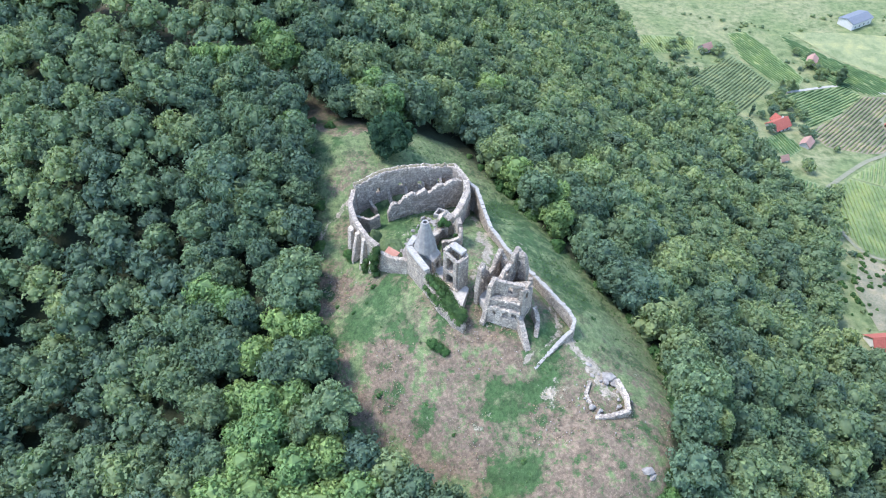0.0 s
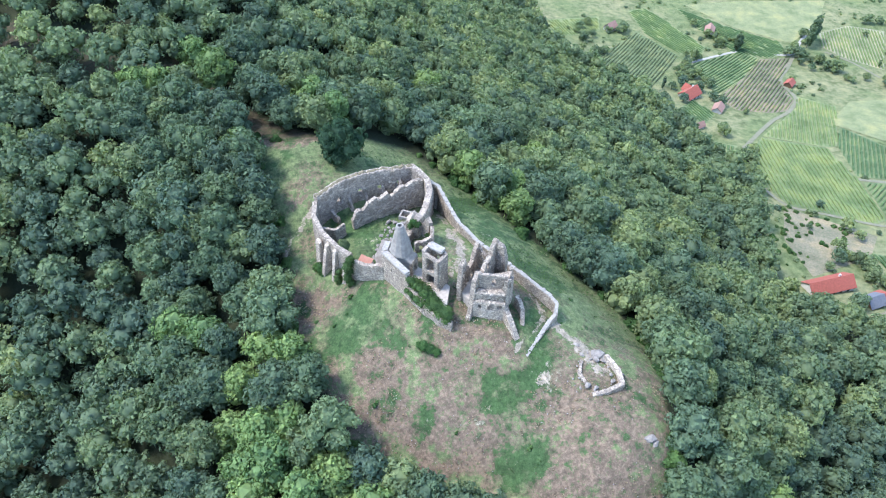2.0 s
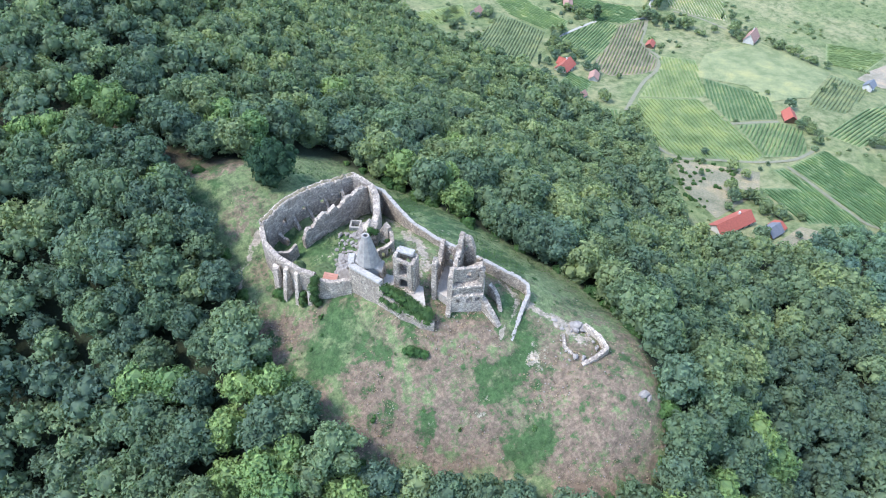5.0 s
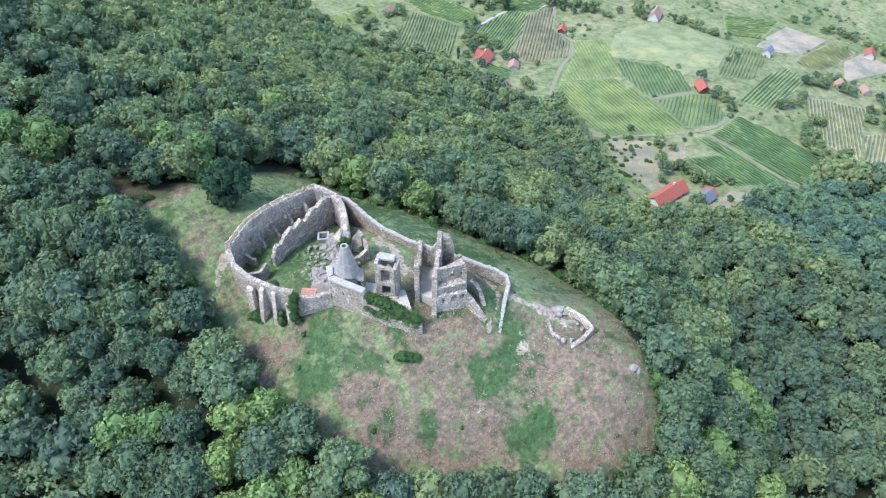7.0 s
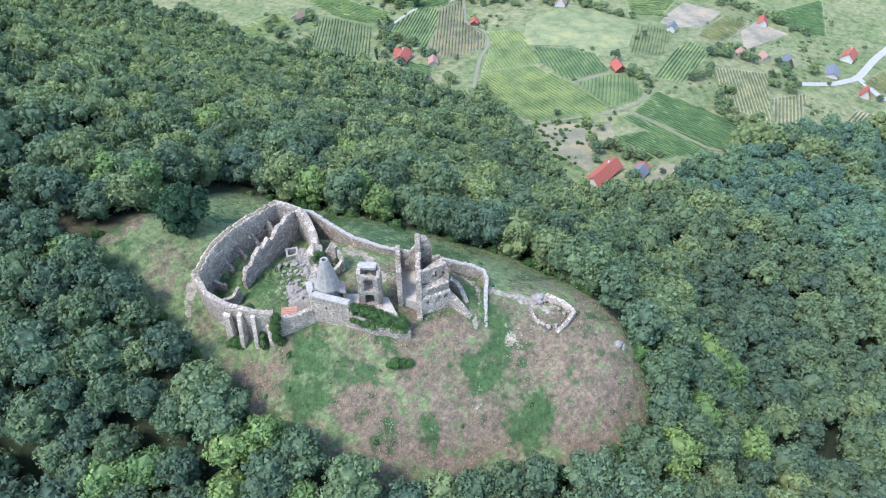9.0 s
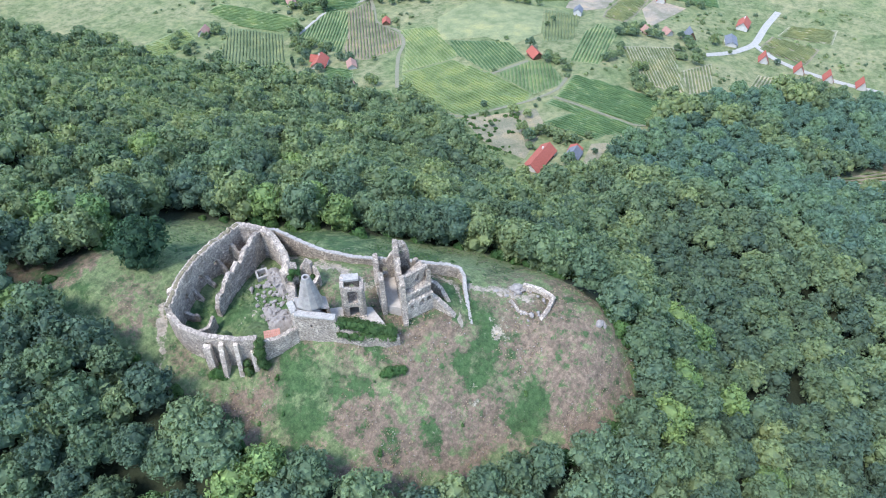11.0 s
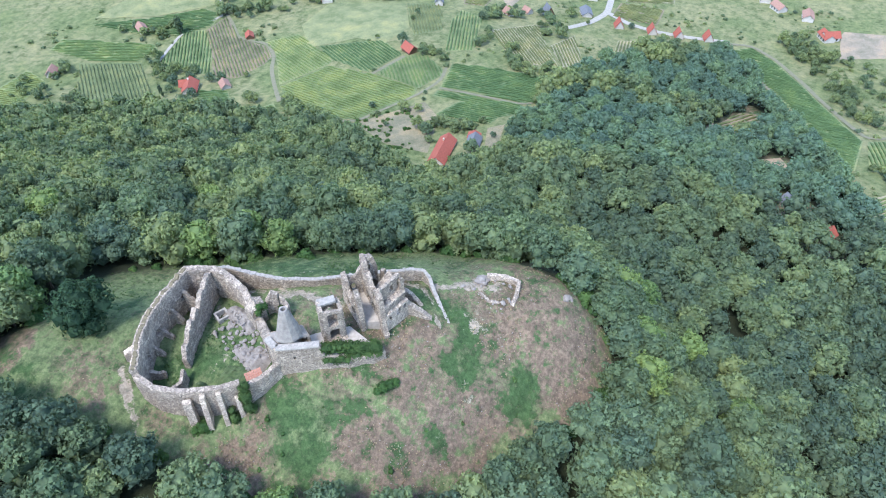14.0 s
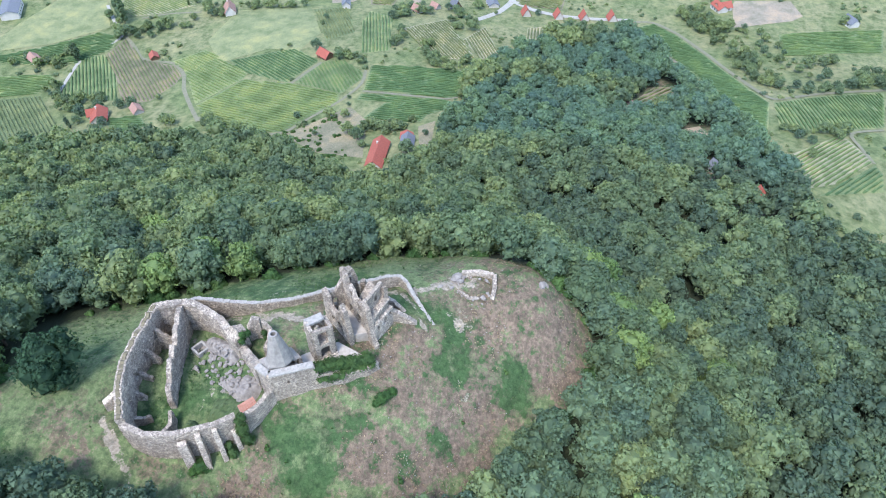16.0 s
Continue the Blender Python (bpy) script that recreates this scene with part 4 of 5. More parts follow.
def crop_material(name, low, high):
    m, nt, b = material(name, 0.85)
    g = nt.nodes.new("ShaderNodeNewGeometry")
    c = ramp(nt, noise_tex(nt, 1.6, 5, 0.7), ((0.3, low), (0.7, high)))
    # thin, dry and lush stretches
    c = mix(nt, 1.0, c, ramp(nt, noise_tex(nt, 0.09, 6, 0.65), ((0.36, (0.66, 0.72, 0.64)), (0.5, (0.98, 0.98, 0.95)), (0.64, (1.34, 1.2, 1.05)))), "MULTIPLY")
    nt.links.new(c, b.inputs["Base Color"])
    bump(nt, b, noise_tex(nt, 3.0, 4), 0.7, 0.2)
    return m


VINE = {"green": crop_material("vine_green", (0.060, 0.108, 0.039), (0.112, 0.160, 0.060)), "lime": crop_material("vine_lime", (0.091, 0.134, 0.048), (0.151, 0.194, 0.073)),
        "dark": crop_material("vine_dark", (0.043, 0.086, 0.035), (0.082, 0.134, 0.052)), "tan": crop_material("vine_sparse", (0.086, 0.108, 0.043), (0.138, 0.151, 0.065))}
SOIL = {"green": crop_material("grassed_alley", (0.096, 0.132, 0.058), (0.168, 0.197, 0.096)), "brown": crop_material("tilled_alley", (0.144, 0.120, 0.086), (0.226, 0.187, 0.139)),
        "pale": crop_material("straw_alley", (0.202, 0.192, 0.125), (0.298, 0.278, 0.192)), "lime": crop_material("bright_alley", (0.130, 0.166, 0.072), (0.206, 0.230, 0.113)),
        "stony": crop_material("dry_stony_orchard", (0.102, 0.120, 0.062), (0.270, 0.216, 0.162)), "bare": crop_material("bare_ploughed_soil", (0.20, 0.165, 0.12), (0.29, 0.245, 0.19)),
        "meadow": crop_material("mown_meadow", (0.134, 0.158, 0.072), (0.240, 0.245, 0.125))}
lift_step = 0
FIELDS = []


def field(c, vine=None, soil="green", way=(1.0, 0.0), gap=1.75, wide=0.42, tall=0.8):
    """A field over a plan polygon, with rows of vines that run along way."""
    global lift_step
    FIELDS.append(list(c))
    lift_step += 1
    lift = 0.10 + 0.012 * (lift_step % 9)
    s = sheet("field", list(c), SOIL[soil], lift)
    if vine is None:
        return tagged(s, {"meadow": "open mown meadow in the plain", "stony": "dry stony orchard ground"}.get(soil, "bare ploughed field in the plain"), "field", "fields of the plain", "structure")
    tagged(s, "grassed or tilled ground between vine rows", "field", "fields of the plain", "structure")
    d = np.array(way, float)
    d /= np.hypot(*d)
    s = np.array([-d[1], d[0]])
    P = np.array(c, float)
    lo, hi = (P @ s).min(), (P @ s).max()
    V, F = [], []
    for off in np.arange(lo + gap * 0.5, hi, gap):
        cut = []
        for a, b in zip(P, np.roll(P, -1, 0)):
            fa, fb = a @ s - off, b @ s - off
            if (fa < 0) != (fb < 0):
                cut.append(float((a + (b - a) * fa / (fa - fb)) @ d))
        if len(cut) < 2 or max(cut) - min(cut) < 5:
            continue
        m = max(3, int((max(cut) - min(cut)) / 2.0))
        t = np.linspace(min(cut) + 0.6, max(cut) - 0.6, m + 1)
        x, y = s[0] * off + d[0] * t, s[1] * off + d[1] * t
        px, py = s
        z = h(x, y) + lift
        hh = tall * rng.uniform(0.55, 1.25, m + 1) * (rng.random(m + 1) > 0.05)
        hh[0] = hh[-1] = 0.02
        ww = wide * rng.uniform(0.65, 1.3, m + 1)
        k = len(V)
        row = np.stack([np.stack([x + px * ww, y + py * ww, z], 1), np.stack([x + px * ww * 0.9, y + py * ww * 0.9, z + 0.75 * hh], 1), np.stack([x, y, z + hh], 1),
                        np.stack([x - px * ww * 0.9, y - py * ww * 0.9, z + 0.75 * hh], 1), np.stack([x - px * ww, y - py * ww, z], 1)], 1).reshape(-1, 3)
        V.extend(row.tolist())
        for j in range(m):
            for w in range(4):
                a = k + 5 * j + w
                F.append((a, a + 1, a + 6, a + 5))
    return tagged(link("vine_rows", V, F, VINE[vine]), "rows of green grape vines on the farmed plain", "vineyard", "vineyards", "stuff")


field(((167, 259), (180, 228), (172, 219), (144, 187), (130, 198), (119, 219), (137, 232)), "tan", "green", (-0.65, -0.76))
field(((219, 230), (224, 220), (202, 198), (181, 184), (180, 214), (187, 220)), "green", "lime", (-0.82, -0.57))
field(((224, 219), (243, 218), (228, 202), (222, 194), (217, 173), (207, 163), (199, 162), (182, 167), (180, 181), (204, 200)), "tan", "brown", (-0.71, -0.70))
field(((221, 177), (235, 164), (222, 145), (210, 127), (205, 127), (181, 141), (199, 154), (214, 166)), "lime", "lime", (-0.50, -0.87))
field(((180, 140), (204, 127), (201, 101), (194, 72), (187, 70), (172, 80), (160, 86), (158, 101), (162, 114), (172, 132)), "lime", "green", (-0.26, -0.97))
field(((223, 144), (237, 112), (223, 94), (202, 102), (210, 127)), "dark", "green", (-0.56, -0.83))
field(((222, 92), (227, 83), (214, 67), (208, 66), (194, 71), (202, 98)), "green", "green", (-0.81, -0.58))
field(((222, 66), (230, 19), (223, 15), (200, 16), (197, 20), (198, 62)), "dark", "green", (0.02, -1.00))
field(((195, 62), (194, 19), (185, 19), (178, 26), (171, 27), (173, 54), (188, 48), (189, 62)), "dark", "green", (-0.11, -0.99))
field(((164, 179), (169, 163), (159, 154), (147, 163)), "dark", "green", (0.12, -0.99))
field(((154, 138), (164, 133), (152, 120), (146, 126)), "green", "lime", (-0.51, -0.86))
field(((172, 285), (184, 288), (200, 236), (193, 227), (181, 231), (171, 256)), "green", "lime", (0.37, -0.93))
field(((203, 285), (225, 257), (246, 236), (244, 224), (231, 219), (214, 228), (206, 252)), "dark", "lime", (0.50, -0.86))
field(((118, 276), (151, 279), (145, 260), (124, 252), (113, 253)), "lime", "lime", (0.11, -0.99))
field(((275, 243), (297, 249), (316, 240), (288, 199), (274, 213), (267, 228)), "lime", "pale", (-0.41, -0.91))
field(((210, 288), (244, 288), (301, 280), (283, 256), (252, 234), (228, 256)), None, "meadow")
field(((245, 168), (286, 170), (297, 128), (257, 106), (233, 109), (236, 127), (220, 148)), None, "meadow")
field(((295, 126), (303, 107), (261, 88), (247, 99)), "tan", "green", (-0.87, -0.49))
field(((324, 125), (351, 130), (360, 108), (327, 102), (313, 108), (307, 119)), None, "bare")
field(((325, 157), (355, 137), (321, 125), (303, 137)), "lime", "lime", (0.81, -0.59))
field(((323, 100), (357, 105), (363, 90), (331, 84), (314, 83), (311, 96)), "tan", "brown", (-0.25, -0.97))
field(((344, 86), (366, 88), (368, 67), (340, 69), (319, 70)), None, "bare")
field(((384, 91), (436, 78), (385, 51), (378, 62), (376, 79)), "dark", "lime", (0.24, -0.97))
field(((275, 65), (301, 47), (274, 33), (246, 18), (240, 36), (244, 44)), "tan", "pale", (-0.81, -0.58))
field(((272, 31), (299, 24), (258, 8), (249, 17)), "tan", "pale", (-0.90, -0.43))
field(((328, -58), (336, -69), (323, -83), (298, -98), (267, -111), (236, -121), (200, -115), (199, -106), (220, -101), (252, -98), (281, -86), (308, -68)), "dark", "lime", (-0.22, -0.98))
field(((237, -123), (251, -145), (273, -180), (220, -165), (210, -148), (202, -120)), "green", "lime", (-1.00, -0.06))
field(((179, -120), (204, -144), (184, -152), (162, -134), (151, -117)), "lime", "pale", (0.79, -0.61))
field(((161, -135), (182, -152), (177, -154), (164, -152), (151, -126)), "dark", "green", (0.79, -0.61))
field(((372, -115), (341, -115), (357, -148), (365, -155), (384, -150), (378, -117)), None, "bare")
field(((337, -139), (357, -198), (328, -192), (307, -136)), "green", "green", (0.32, -0.95))
field(((214, -55), (250, -70), (253, -81), (232, -78), (213, -63), (194, -53)), "tan", "brown", (0.85, -0.53), 2.6, 0.45, 1.0)
field(((195, -80), (201, -88), (191, -91), (181, -78)), None, "bare")
field(((388, 9), (402, -16), (380, -19), (370, 10)), "tan", "pale", (0.32, -0.95))
field(((367, 12), (368, -15), (343, -15), (342, 13)), "tan", "brown", (-0.34, -0.94))
field(((157, 85), (170, 74), (183, 63), (171, 51), (142, 43), (144, 64)), None, "stony")
field(((167, 27), (173, 21), (155, 18), (144, 20)), None, "stony")
field(((278, 90), (299, 92), (293, 77), (241, 62), (234, 75)), "green", "lime", (-0.95, -0.32))
field(((308, 1), (322, -22), (301, -18), (289, -1)), "tan", "pale", (-1.00, -0.10))


def ribbon(name, line, half, mat, label, lift=0.5):
    pts = []
    for (x0, y0), (x1, y1) in zip(line, line[1:]):
        n = max(1, round(math.dist((x0, y0), (x1, y1)) / 4))
        pts += [(x0 + (x1 - x0) * i / n, y0 + (y1 - y0) * i / n) for i in range(n)]
    pts.append(line[-1])
    for _ in range(2):
        pts = [pts[0]] + [tuple((np.array(a) + 2 * np.array(b) + np.array(c)) / 4) for a, b, c in zip(pts, pts[1:], pts[2:])] + [pts[-1]]
    v, f = [], []
    for i, (x, y) in enumerate(pts):
        a, b = pts[max(i - 1, 0)], pts[min(i + 1, len(pts) - 1)]
        l = math.dist(a, b)
        nx, ny = -(b[1] - a[1]) / l, (b[0] - a[0]) / l
        for s in (half, 0, -half):
            v.append((x + nx * s, y + ny * s, gz(x + nx * s, y + ny * s) + lift))
    for i in range(len(pts) - 1):
        f += [(3 * i, 3 * i + 1, 3 * i + 4, 3 * i + 3), (3 * i + 1, 3 * i + 2, 3 * i + 5, 3 * i + 4)]
    return tagged(link(name, v, f, mat), label, "road", kind="structure")


ribbon("road", [(180, 219), (198, 225), (216, 230), (229, 225), (245, 220), (258, 235), (276, 251)], 0.9, ROADM, "pale gravel lane between vineyards", 0.20)
ribbon("track", [(245, 220), (234, 207), (222, 196), (220, 174), (207, 161), (196, 156), (181, 144), (166, 131)], 1.0, DIRT, "dry dirt track round the vineyards", 0.22)
ribbon("track", [(170, 133), (159, 113), (156, 100), (158, 85), (171, 79), (188, 69), (204, 64), (221, 68)], 0.8, DIRT, "dry dirt track between fields", 0.23)
ribbon("track", [(201, 100), (222, 92)], 1.0, DIRT, "dry grassy track between two vineyards", 0.24)
ribbon("track", [(197, 62), (195, 19), (200, 16), (223, 14)], 0.8, DIRT, "dry dirt track between fields", 0.25)
ribbon("road", [(405, 21), (379, 20), (347, 16), (326, 21), (302, 34)], 2.0, ROADM, "pale gravel road in the hamlet", 0.20)
ribbon("road", [(347, 16), (336, 1), (333, -14), (334, -33), (338, -56)], 2.0, ROADM, "pale gravel road in the hamlet", 0.26)
ribbon("track", [(335, -53), (339, -69), (326, -83), (302, -98), (270, -112), (240, -123), (255, -146), (276, -181)], 1.2, DIRT, "dry dirt track beside the curved vineyard", 0.27)
ribbon("track", [(323, -58), (304, -73), (277, -87)], 1.0, DIRT, "dry dirt track at the wood's edge", 0.28)
ribbon("track", [(183, -152), (200, -148), (207, -147), (217, -164)], 0.8, DIRT, "dry dirt track between fields", 0.29)
ribbon("track", [(266, 222), (275, 209), (280, 191)], 0.8, DIRT, "dry dirt track below the round vineyard", 0.20)


def house(x, y, turn, length, width, eaves, rise, roof_mat, wall_mat, label, windows=2, chimney=True):
    """A gabled house with overhanging roof slopes, windows, a door and a chimney."""
    empty = new("house")
    z = min(gz(x + a, y + b) for a in (-width / 2, width / 2) for b in (-width / 2, width / 2)) - 0.1
    empty.matrix_world = pose(x, y, z, 0, 0, turn)
    l, w = length / 2, width / 2
    v = [(-l, -w, -1), (l, -w, -1), (l, w, -1), (-l, w, -1), (-l, -w, eaves), (l, -w, eaves), (l, w, eaves), (-l, w, eaves), (-l, 0, eaves + rise), (l, 0, eaves + rise)]
    link("wall", v, [(3, 2, 1, 0), (0, 1, 5, 4), (2, 3, 7, 6), (1, 2, 6, 9, 5), (3, 0, 4, 8, 7), (4, 5, 9, 8), (6, 7, 8, 9)], wall_mat, empty)
    o, t = 0.45, 0.16
    k = rise / w
    v, f = [], []
    for s in (-1, 1):
        b = len(v)
        for q in (t, t + 0.16):
            v += [(-l - o, s * (w + o), eaves - k * o + q), (l + o, s * (w + o), eaves - k * o + q), (l + o, 0, eaves + rise + q), (-l - o, 0, eaves + rise + q)]
        f += [tuple(b + i for i in q) for q in ((0, 1, 2, 3), (7, 6, 5, 4), (0, 4, 5, 1), (1, 5, 6, 2), (2, 6, 7, 3), (3, 7, 4, 0))]
    roof = link("roof", v, f, roof_mat, empty)
    if chimney:
        v, f = solid_poly([(l * 0.4, 0.3), (l * 0.4 + 0.6, 0.3), (l * 0.4 + 0.6, 0.9), (l * 0.4, 0.9)], eaves + rise * 0.4, eaves + rise + 0.8)
        link("chimney", v, f, PLASTER, roof)
    for s in (-1, 1):
        for i in range(windows):
            cx = -l + (i + 0.75) * length / (windows + 0.5)
            v, f = solid_poly([(cx - 0.45, s * w), (cx + 0.45, s * w), (cx + 0.45, s * (w + 0.05)), (cx - 0.45, s * (w + 0.05))], 1.0, min(2.2, eaves - 0.3))
            link("window", v, f if s > 0 else f, GLASSY, empty)
    v, f = solid_poly([(l, -0.5), (l + 0.05, -0.5), (l + 0.05, 0.5), (l, 0.5)], 0, min(2.0, eaves))
    link("door", v, f, WOOD, empty)
    return tagged(empty, label, "house", "houses of the plain")


house(164, 182, 30, 9.5, 7, 2.8, 2.8, ROOF_RED, PLASTER, "white farmhouse with a bright red tiled roof", 3)
house(166, 186, 120, 6, 5, 2.7, 2.2, ROOF_RED, PLASTER, "white farmhouse wing with a bright red tiled roof", 1, False)
house(172, 167, 50, 6, 4.4, 2.2, 1.8, ROOF_BROWN, PLASTER, "small cottage with a faded brown tiled roof", 1, False)
house(153.5, 150, 20, 3.6, 3, 1.9, 1.6, ROOF_BROWN, PLASTER, "tiny vineyard hut with a faded roof", 1, False)
house(228, 92, 60, 7, 5.4, 2.4, 2.4, ROOF_RED, WOOD, "brown vineyard cottage with a red roof", 2, False)
house(282, 173, 30, 9, 6, 3.0, 4.0, ROOF_BROWN, PLASTER, "white house with a steep faded roof", 2)
house(224, 189, 40, 5, 4, 2.0, 1.6, ROOF_RED, WOOD, "small shed with a red roof beside the track", 1, False)
house(210, 253, 60, 7, 5, 2.4, 2.0, ROOF_BROWN, PLASTER, "small white house with a faded pink roof", 2, False)
house(143, 37, 5, 16, 6.4, 2.6, 2.6, ROOF_RED, PLASTER, "long farmhouse with an orange-red tiled roof", 5)
house(153, 27.5, 10, 5.6, 5, 2.3, 2.0, ROOF_GREY, WOOD, "dark shed with a grey roof beside the farmhouse", 1, False)
house(157, 29, 10, 3.4, 4.6, 2.2, 1.2, ROOF_RED, WOOD, "bright red lean-to beside the dark shed", 1, False)
house(214.5, -59.5, 20, 6.5, 5, 2.6, 2.2, ROOF_BROWN, PLASTER, "pale hut with a pinkish roof beside vine rows", 2, False)
house(176, -80, 30, 5, 4, 2.2, 1.8, ROOF_RED, PLASTER, "small red-roofed shed half hidden in trees", 1, False)
house(156, -91, 40, 6.5, 5, 2.6, 2.2, ROOF_GREY, PLASTER, "grey-roofed cottage at the wood's edge", 2, False)
house(141, -102, -30, 6.5, 4.6, 2.5, 2.0, ROOF_RED, PLASTER, "red-roofed cottage at the wood's edge", 2, False)
house(365, -109, -60, 9, 6, 2.8, 2.4, ROOF_RED, PLASTER, "red-roofed house beside ploughed soil", 3, False)
for x, y in ((328, 5), (330, -14), (332, -29), (336, -45)):
    house(x, y, 22, 5.4, 4.6, 1.9, 3.8, ROOF_RED, PLASTER, "white row house with a steep red roof beside the road", 2, False)
house(337, 27, 25, 9, 6, 2.6, 1.6, ROOF_GREY, PLASTER, "low building with a blue-grey roof at the junction", 3, False)
house(366, 30, 10, 9, 6.5, 3, 3, ROOF_RED, PLASTER, "red-roofed villa beside the road", 3)
house(324, 47, 40, 6, 6, 1.4, 5.0, ROOF_GREY, WOOD, "steep dark A-frame cabin", 1, False)
house(308, 66, 60, 6, 5, 2.4, 2.2, ROOF_BROWN, PLASTER, "pale cottage among trees", 2, False)
house(318, 58, 60, 5, 4.2, 2.2, 2.0, ROOF_BROWN, PLASTER, "pale cottage among trees", 1, False)
house(302, 108, 20, 5, 4.5, 3.4, 2.0, ROOF_GREY, PLASTER, "narrow white house with a grey roof", 1, False)
house(406, -70, 10, 9, 6, 2.8, 2.2, ROOF_GREY, PLASTER, "grey-roofed house at the edge of the hamlet", 3, False)
house(395, -79, 40, 9, 6, 2.8, 2.2, ROOF_BROWN, PLASTER, "faded-roofed house at the edge of the hamlet", 3, False)
house(388, -96, 5, 9, 6, 2.8, 2.2, ROOF_BROWN, PLASTER, "low house with a faded roof in the plain", 3, False)
house(364, -107, 30, 9, 6, 2.8, 2.2, ROOF_RED, PLASTER, "white house with a red roof in the plain", 3, False)
house(120, -140, 20, 5, 4, 2.2, 1.8, ROOF_RED, PLASTER, "red-roofed hut at the wood's edge", 1, False)
house(366, 84, 30, 7, 5, 2.6, 2.4, ROOF_RED, PLASTER, "red-roofed house in the plain", 2, False)
house(360, -180, 30, 8, 6, 2.8, 2.4, ROOF_GREY, PLASTER, "grey-roofed house in the plain", 2, False)
house(254, 300, 30, 18, 10, 4, 1.6, ROOF_GREY, PLASTER, "large pale farm building", 4, False)
house(152, 262, 30, 6, 5, 2.6, 2.4, ROOF_BROWN, PLASTER, "pale cottage with a pinkish roof", 1, False)


# ---- trees ----
def thin(points, gap):
    """Drops points that stand closer than gap to one kept before."""
    kept, cells = [], {}
    for x, y in points:
        i, j = int(x // gap), int(y // gap)
        if all((x - a) ** 2 + (y - b) ** 2 > gap * gap for di in (-1, 0, 1) for dj in (-1, 0, 1) for a, b in cells.get((i + di, j + dj), ())):
            cells.setdefault((i, j), []).append((x, y))
            kept.append((x, y))
    return kept


WOODS = [(-230, 60), (-130, -40), (-50, -62), (-10, -70), (10, -140), (60, -175), (130, -150), (340, -60), (335, 0), (160, 30), (160, 440), (30, 445), (-60, 330), (-240, 330)]
trng = np.random.default_rng(11)
cand = np.stack([trng.uniform(-240, 345, 180000), trng.uniform(-180, 445, 180000)], 1)
x, y = cand[:, 0], cand[:, 1]
ok = inside(x, y, WOODS) & ~inside(x, y, FARMLAND) & ~inside(x, y, CLEARING) & (along(x, y, CLEARING + CLEARING[:1]) > np.where(y > 40, 2.2, 0.8)) & (along(x, y, WOOD_TRACK) > 3.2)
for g in GLADES:
    ok &= ~inside(x, y, g)
close = (along(x, y, CLEARING + CLEARING[:1]) < 24) & (y < 8)
# the first row stands close along the clearing
rim = []
for (x0, y0), (x1, y1) in zip(CLEARING, CLEARING[1:] + CLEARING[:1]):
    n, l = max(1, round(math.dist((x0, y0), (x1, y1)) / 5.0)), math.dist((x0, y0), (x1, y1))
    if min(y0, y1) < 38:
        rim += [(x0 + (x1 - x0) * (i + 0.5) / n + (y1 - y0) / l * -trng.uniform(2.2, 3.4), y0 + (y1 - y0) * (i + 0.5) / n + (x1 - x0) / l * trng.uniform(2.2, 3.4)) for i in range(n)]
rim = [p for p in rim if not inside(*p, CLEARING) and along(*p, WOOD_TRACK) > 3.2]
spots = thin(rim + cand[ok & close].tolist() + cand[ok & ~close].tolist(), 5.5)
spots.sort(key=lambda p: min(math.dist(p, q) for q in CLEARING))
near, far = spots[:260], spots[260:]


# eight kinds of near tree, shared by their copies
KINDS = []
for k in range(8):
    tall, r = trng.uniform(9.5, 12.0), trng.uniform(4.4, 5.6)
    v, f = crown(trng, r, tall, 1950, 0.33)
    t = new("tree", None)
    tv, tf = trunk(tall, 0.24, trng)
    link("trunk", tv, tf, BARK, t)
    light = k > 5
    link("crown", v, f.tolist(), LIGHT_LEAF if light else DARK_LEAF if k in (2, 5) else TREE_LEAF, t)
    tagged(t, "forest tree with a bright yellow-green crown" if light else "broad-leaved forest tree with a full green crown", "tree", "trees round the clearing")
    KINDS.append(t)
for i, (px, py) in enumerate(near):
    m = pose(px, py, gz(px, py) - 0.1, trng.uniform(-3, 3), trng.uniform(-3, 3), trng.uniform(0, 360))
    # a stand of paler trees grows below the south-west slope
    pale = trng.random() < (0.8 if math.dist((px, py), (-27, -24)) < 20 else 0.12)
    # trees west of the clearing get darker leaves, the slope's shade put in colour
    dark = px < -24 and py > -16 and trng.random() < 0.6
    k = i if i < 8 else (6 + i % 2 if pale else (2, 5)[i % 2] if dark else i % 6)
    s = trng.uniform(0.88, 1.22)
    if i < 8:
        KINDS[k].matrix_basis = m
        continue
    made = copy_thing(KINDS[k], m)
    made.scale = (s, s, s * trng.uniform(0.9, 1.1))


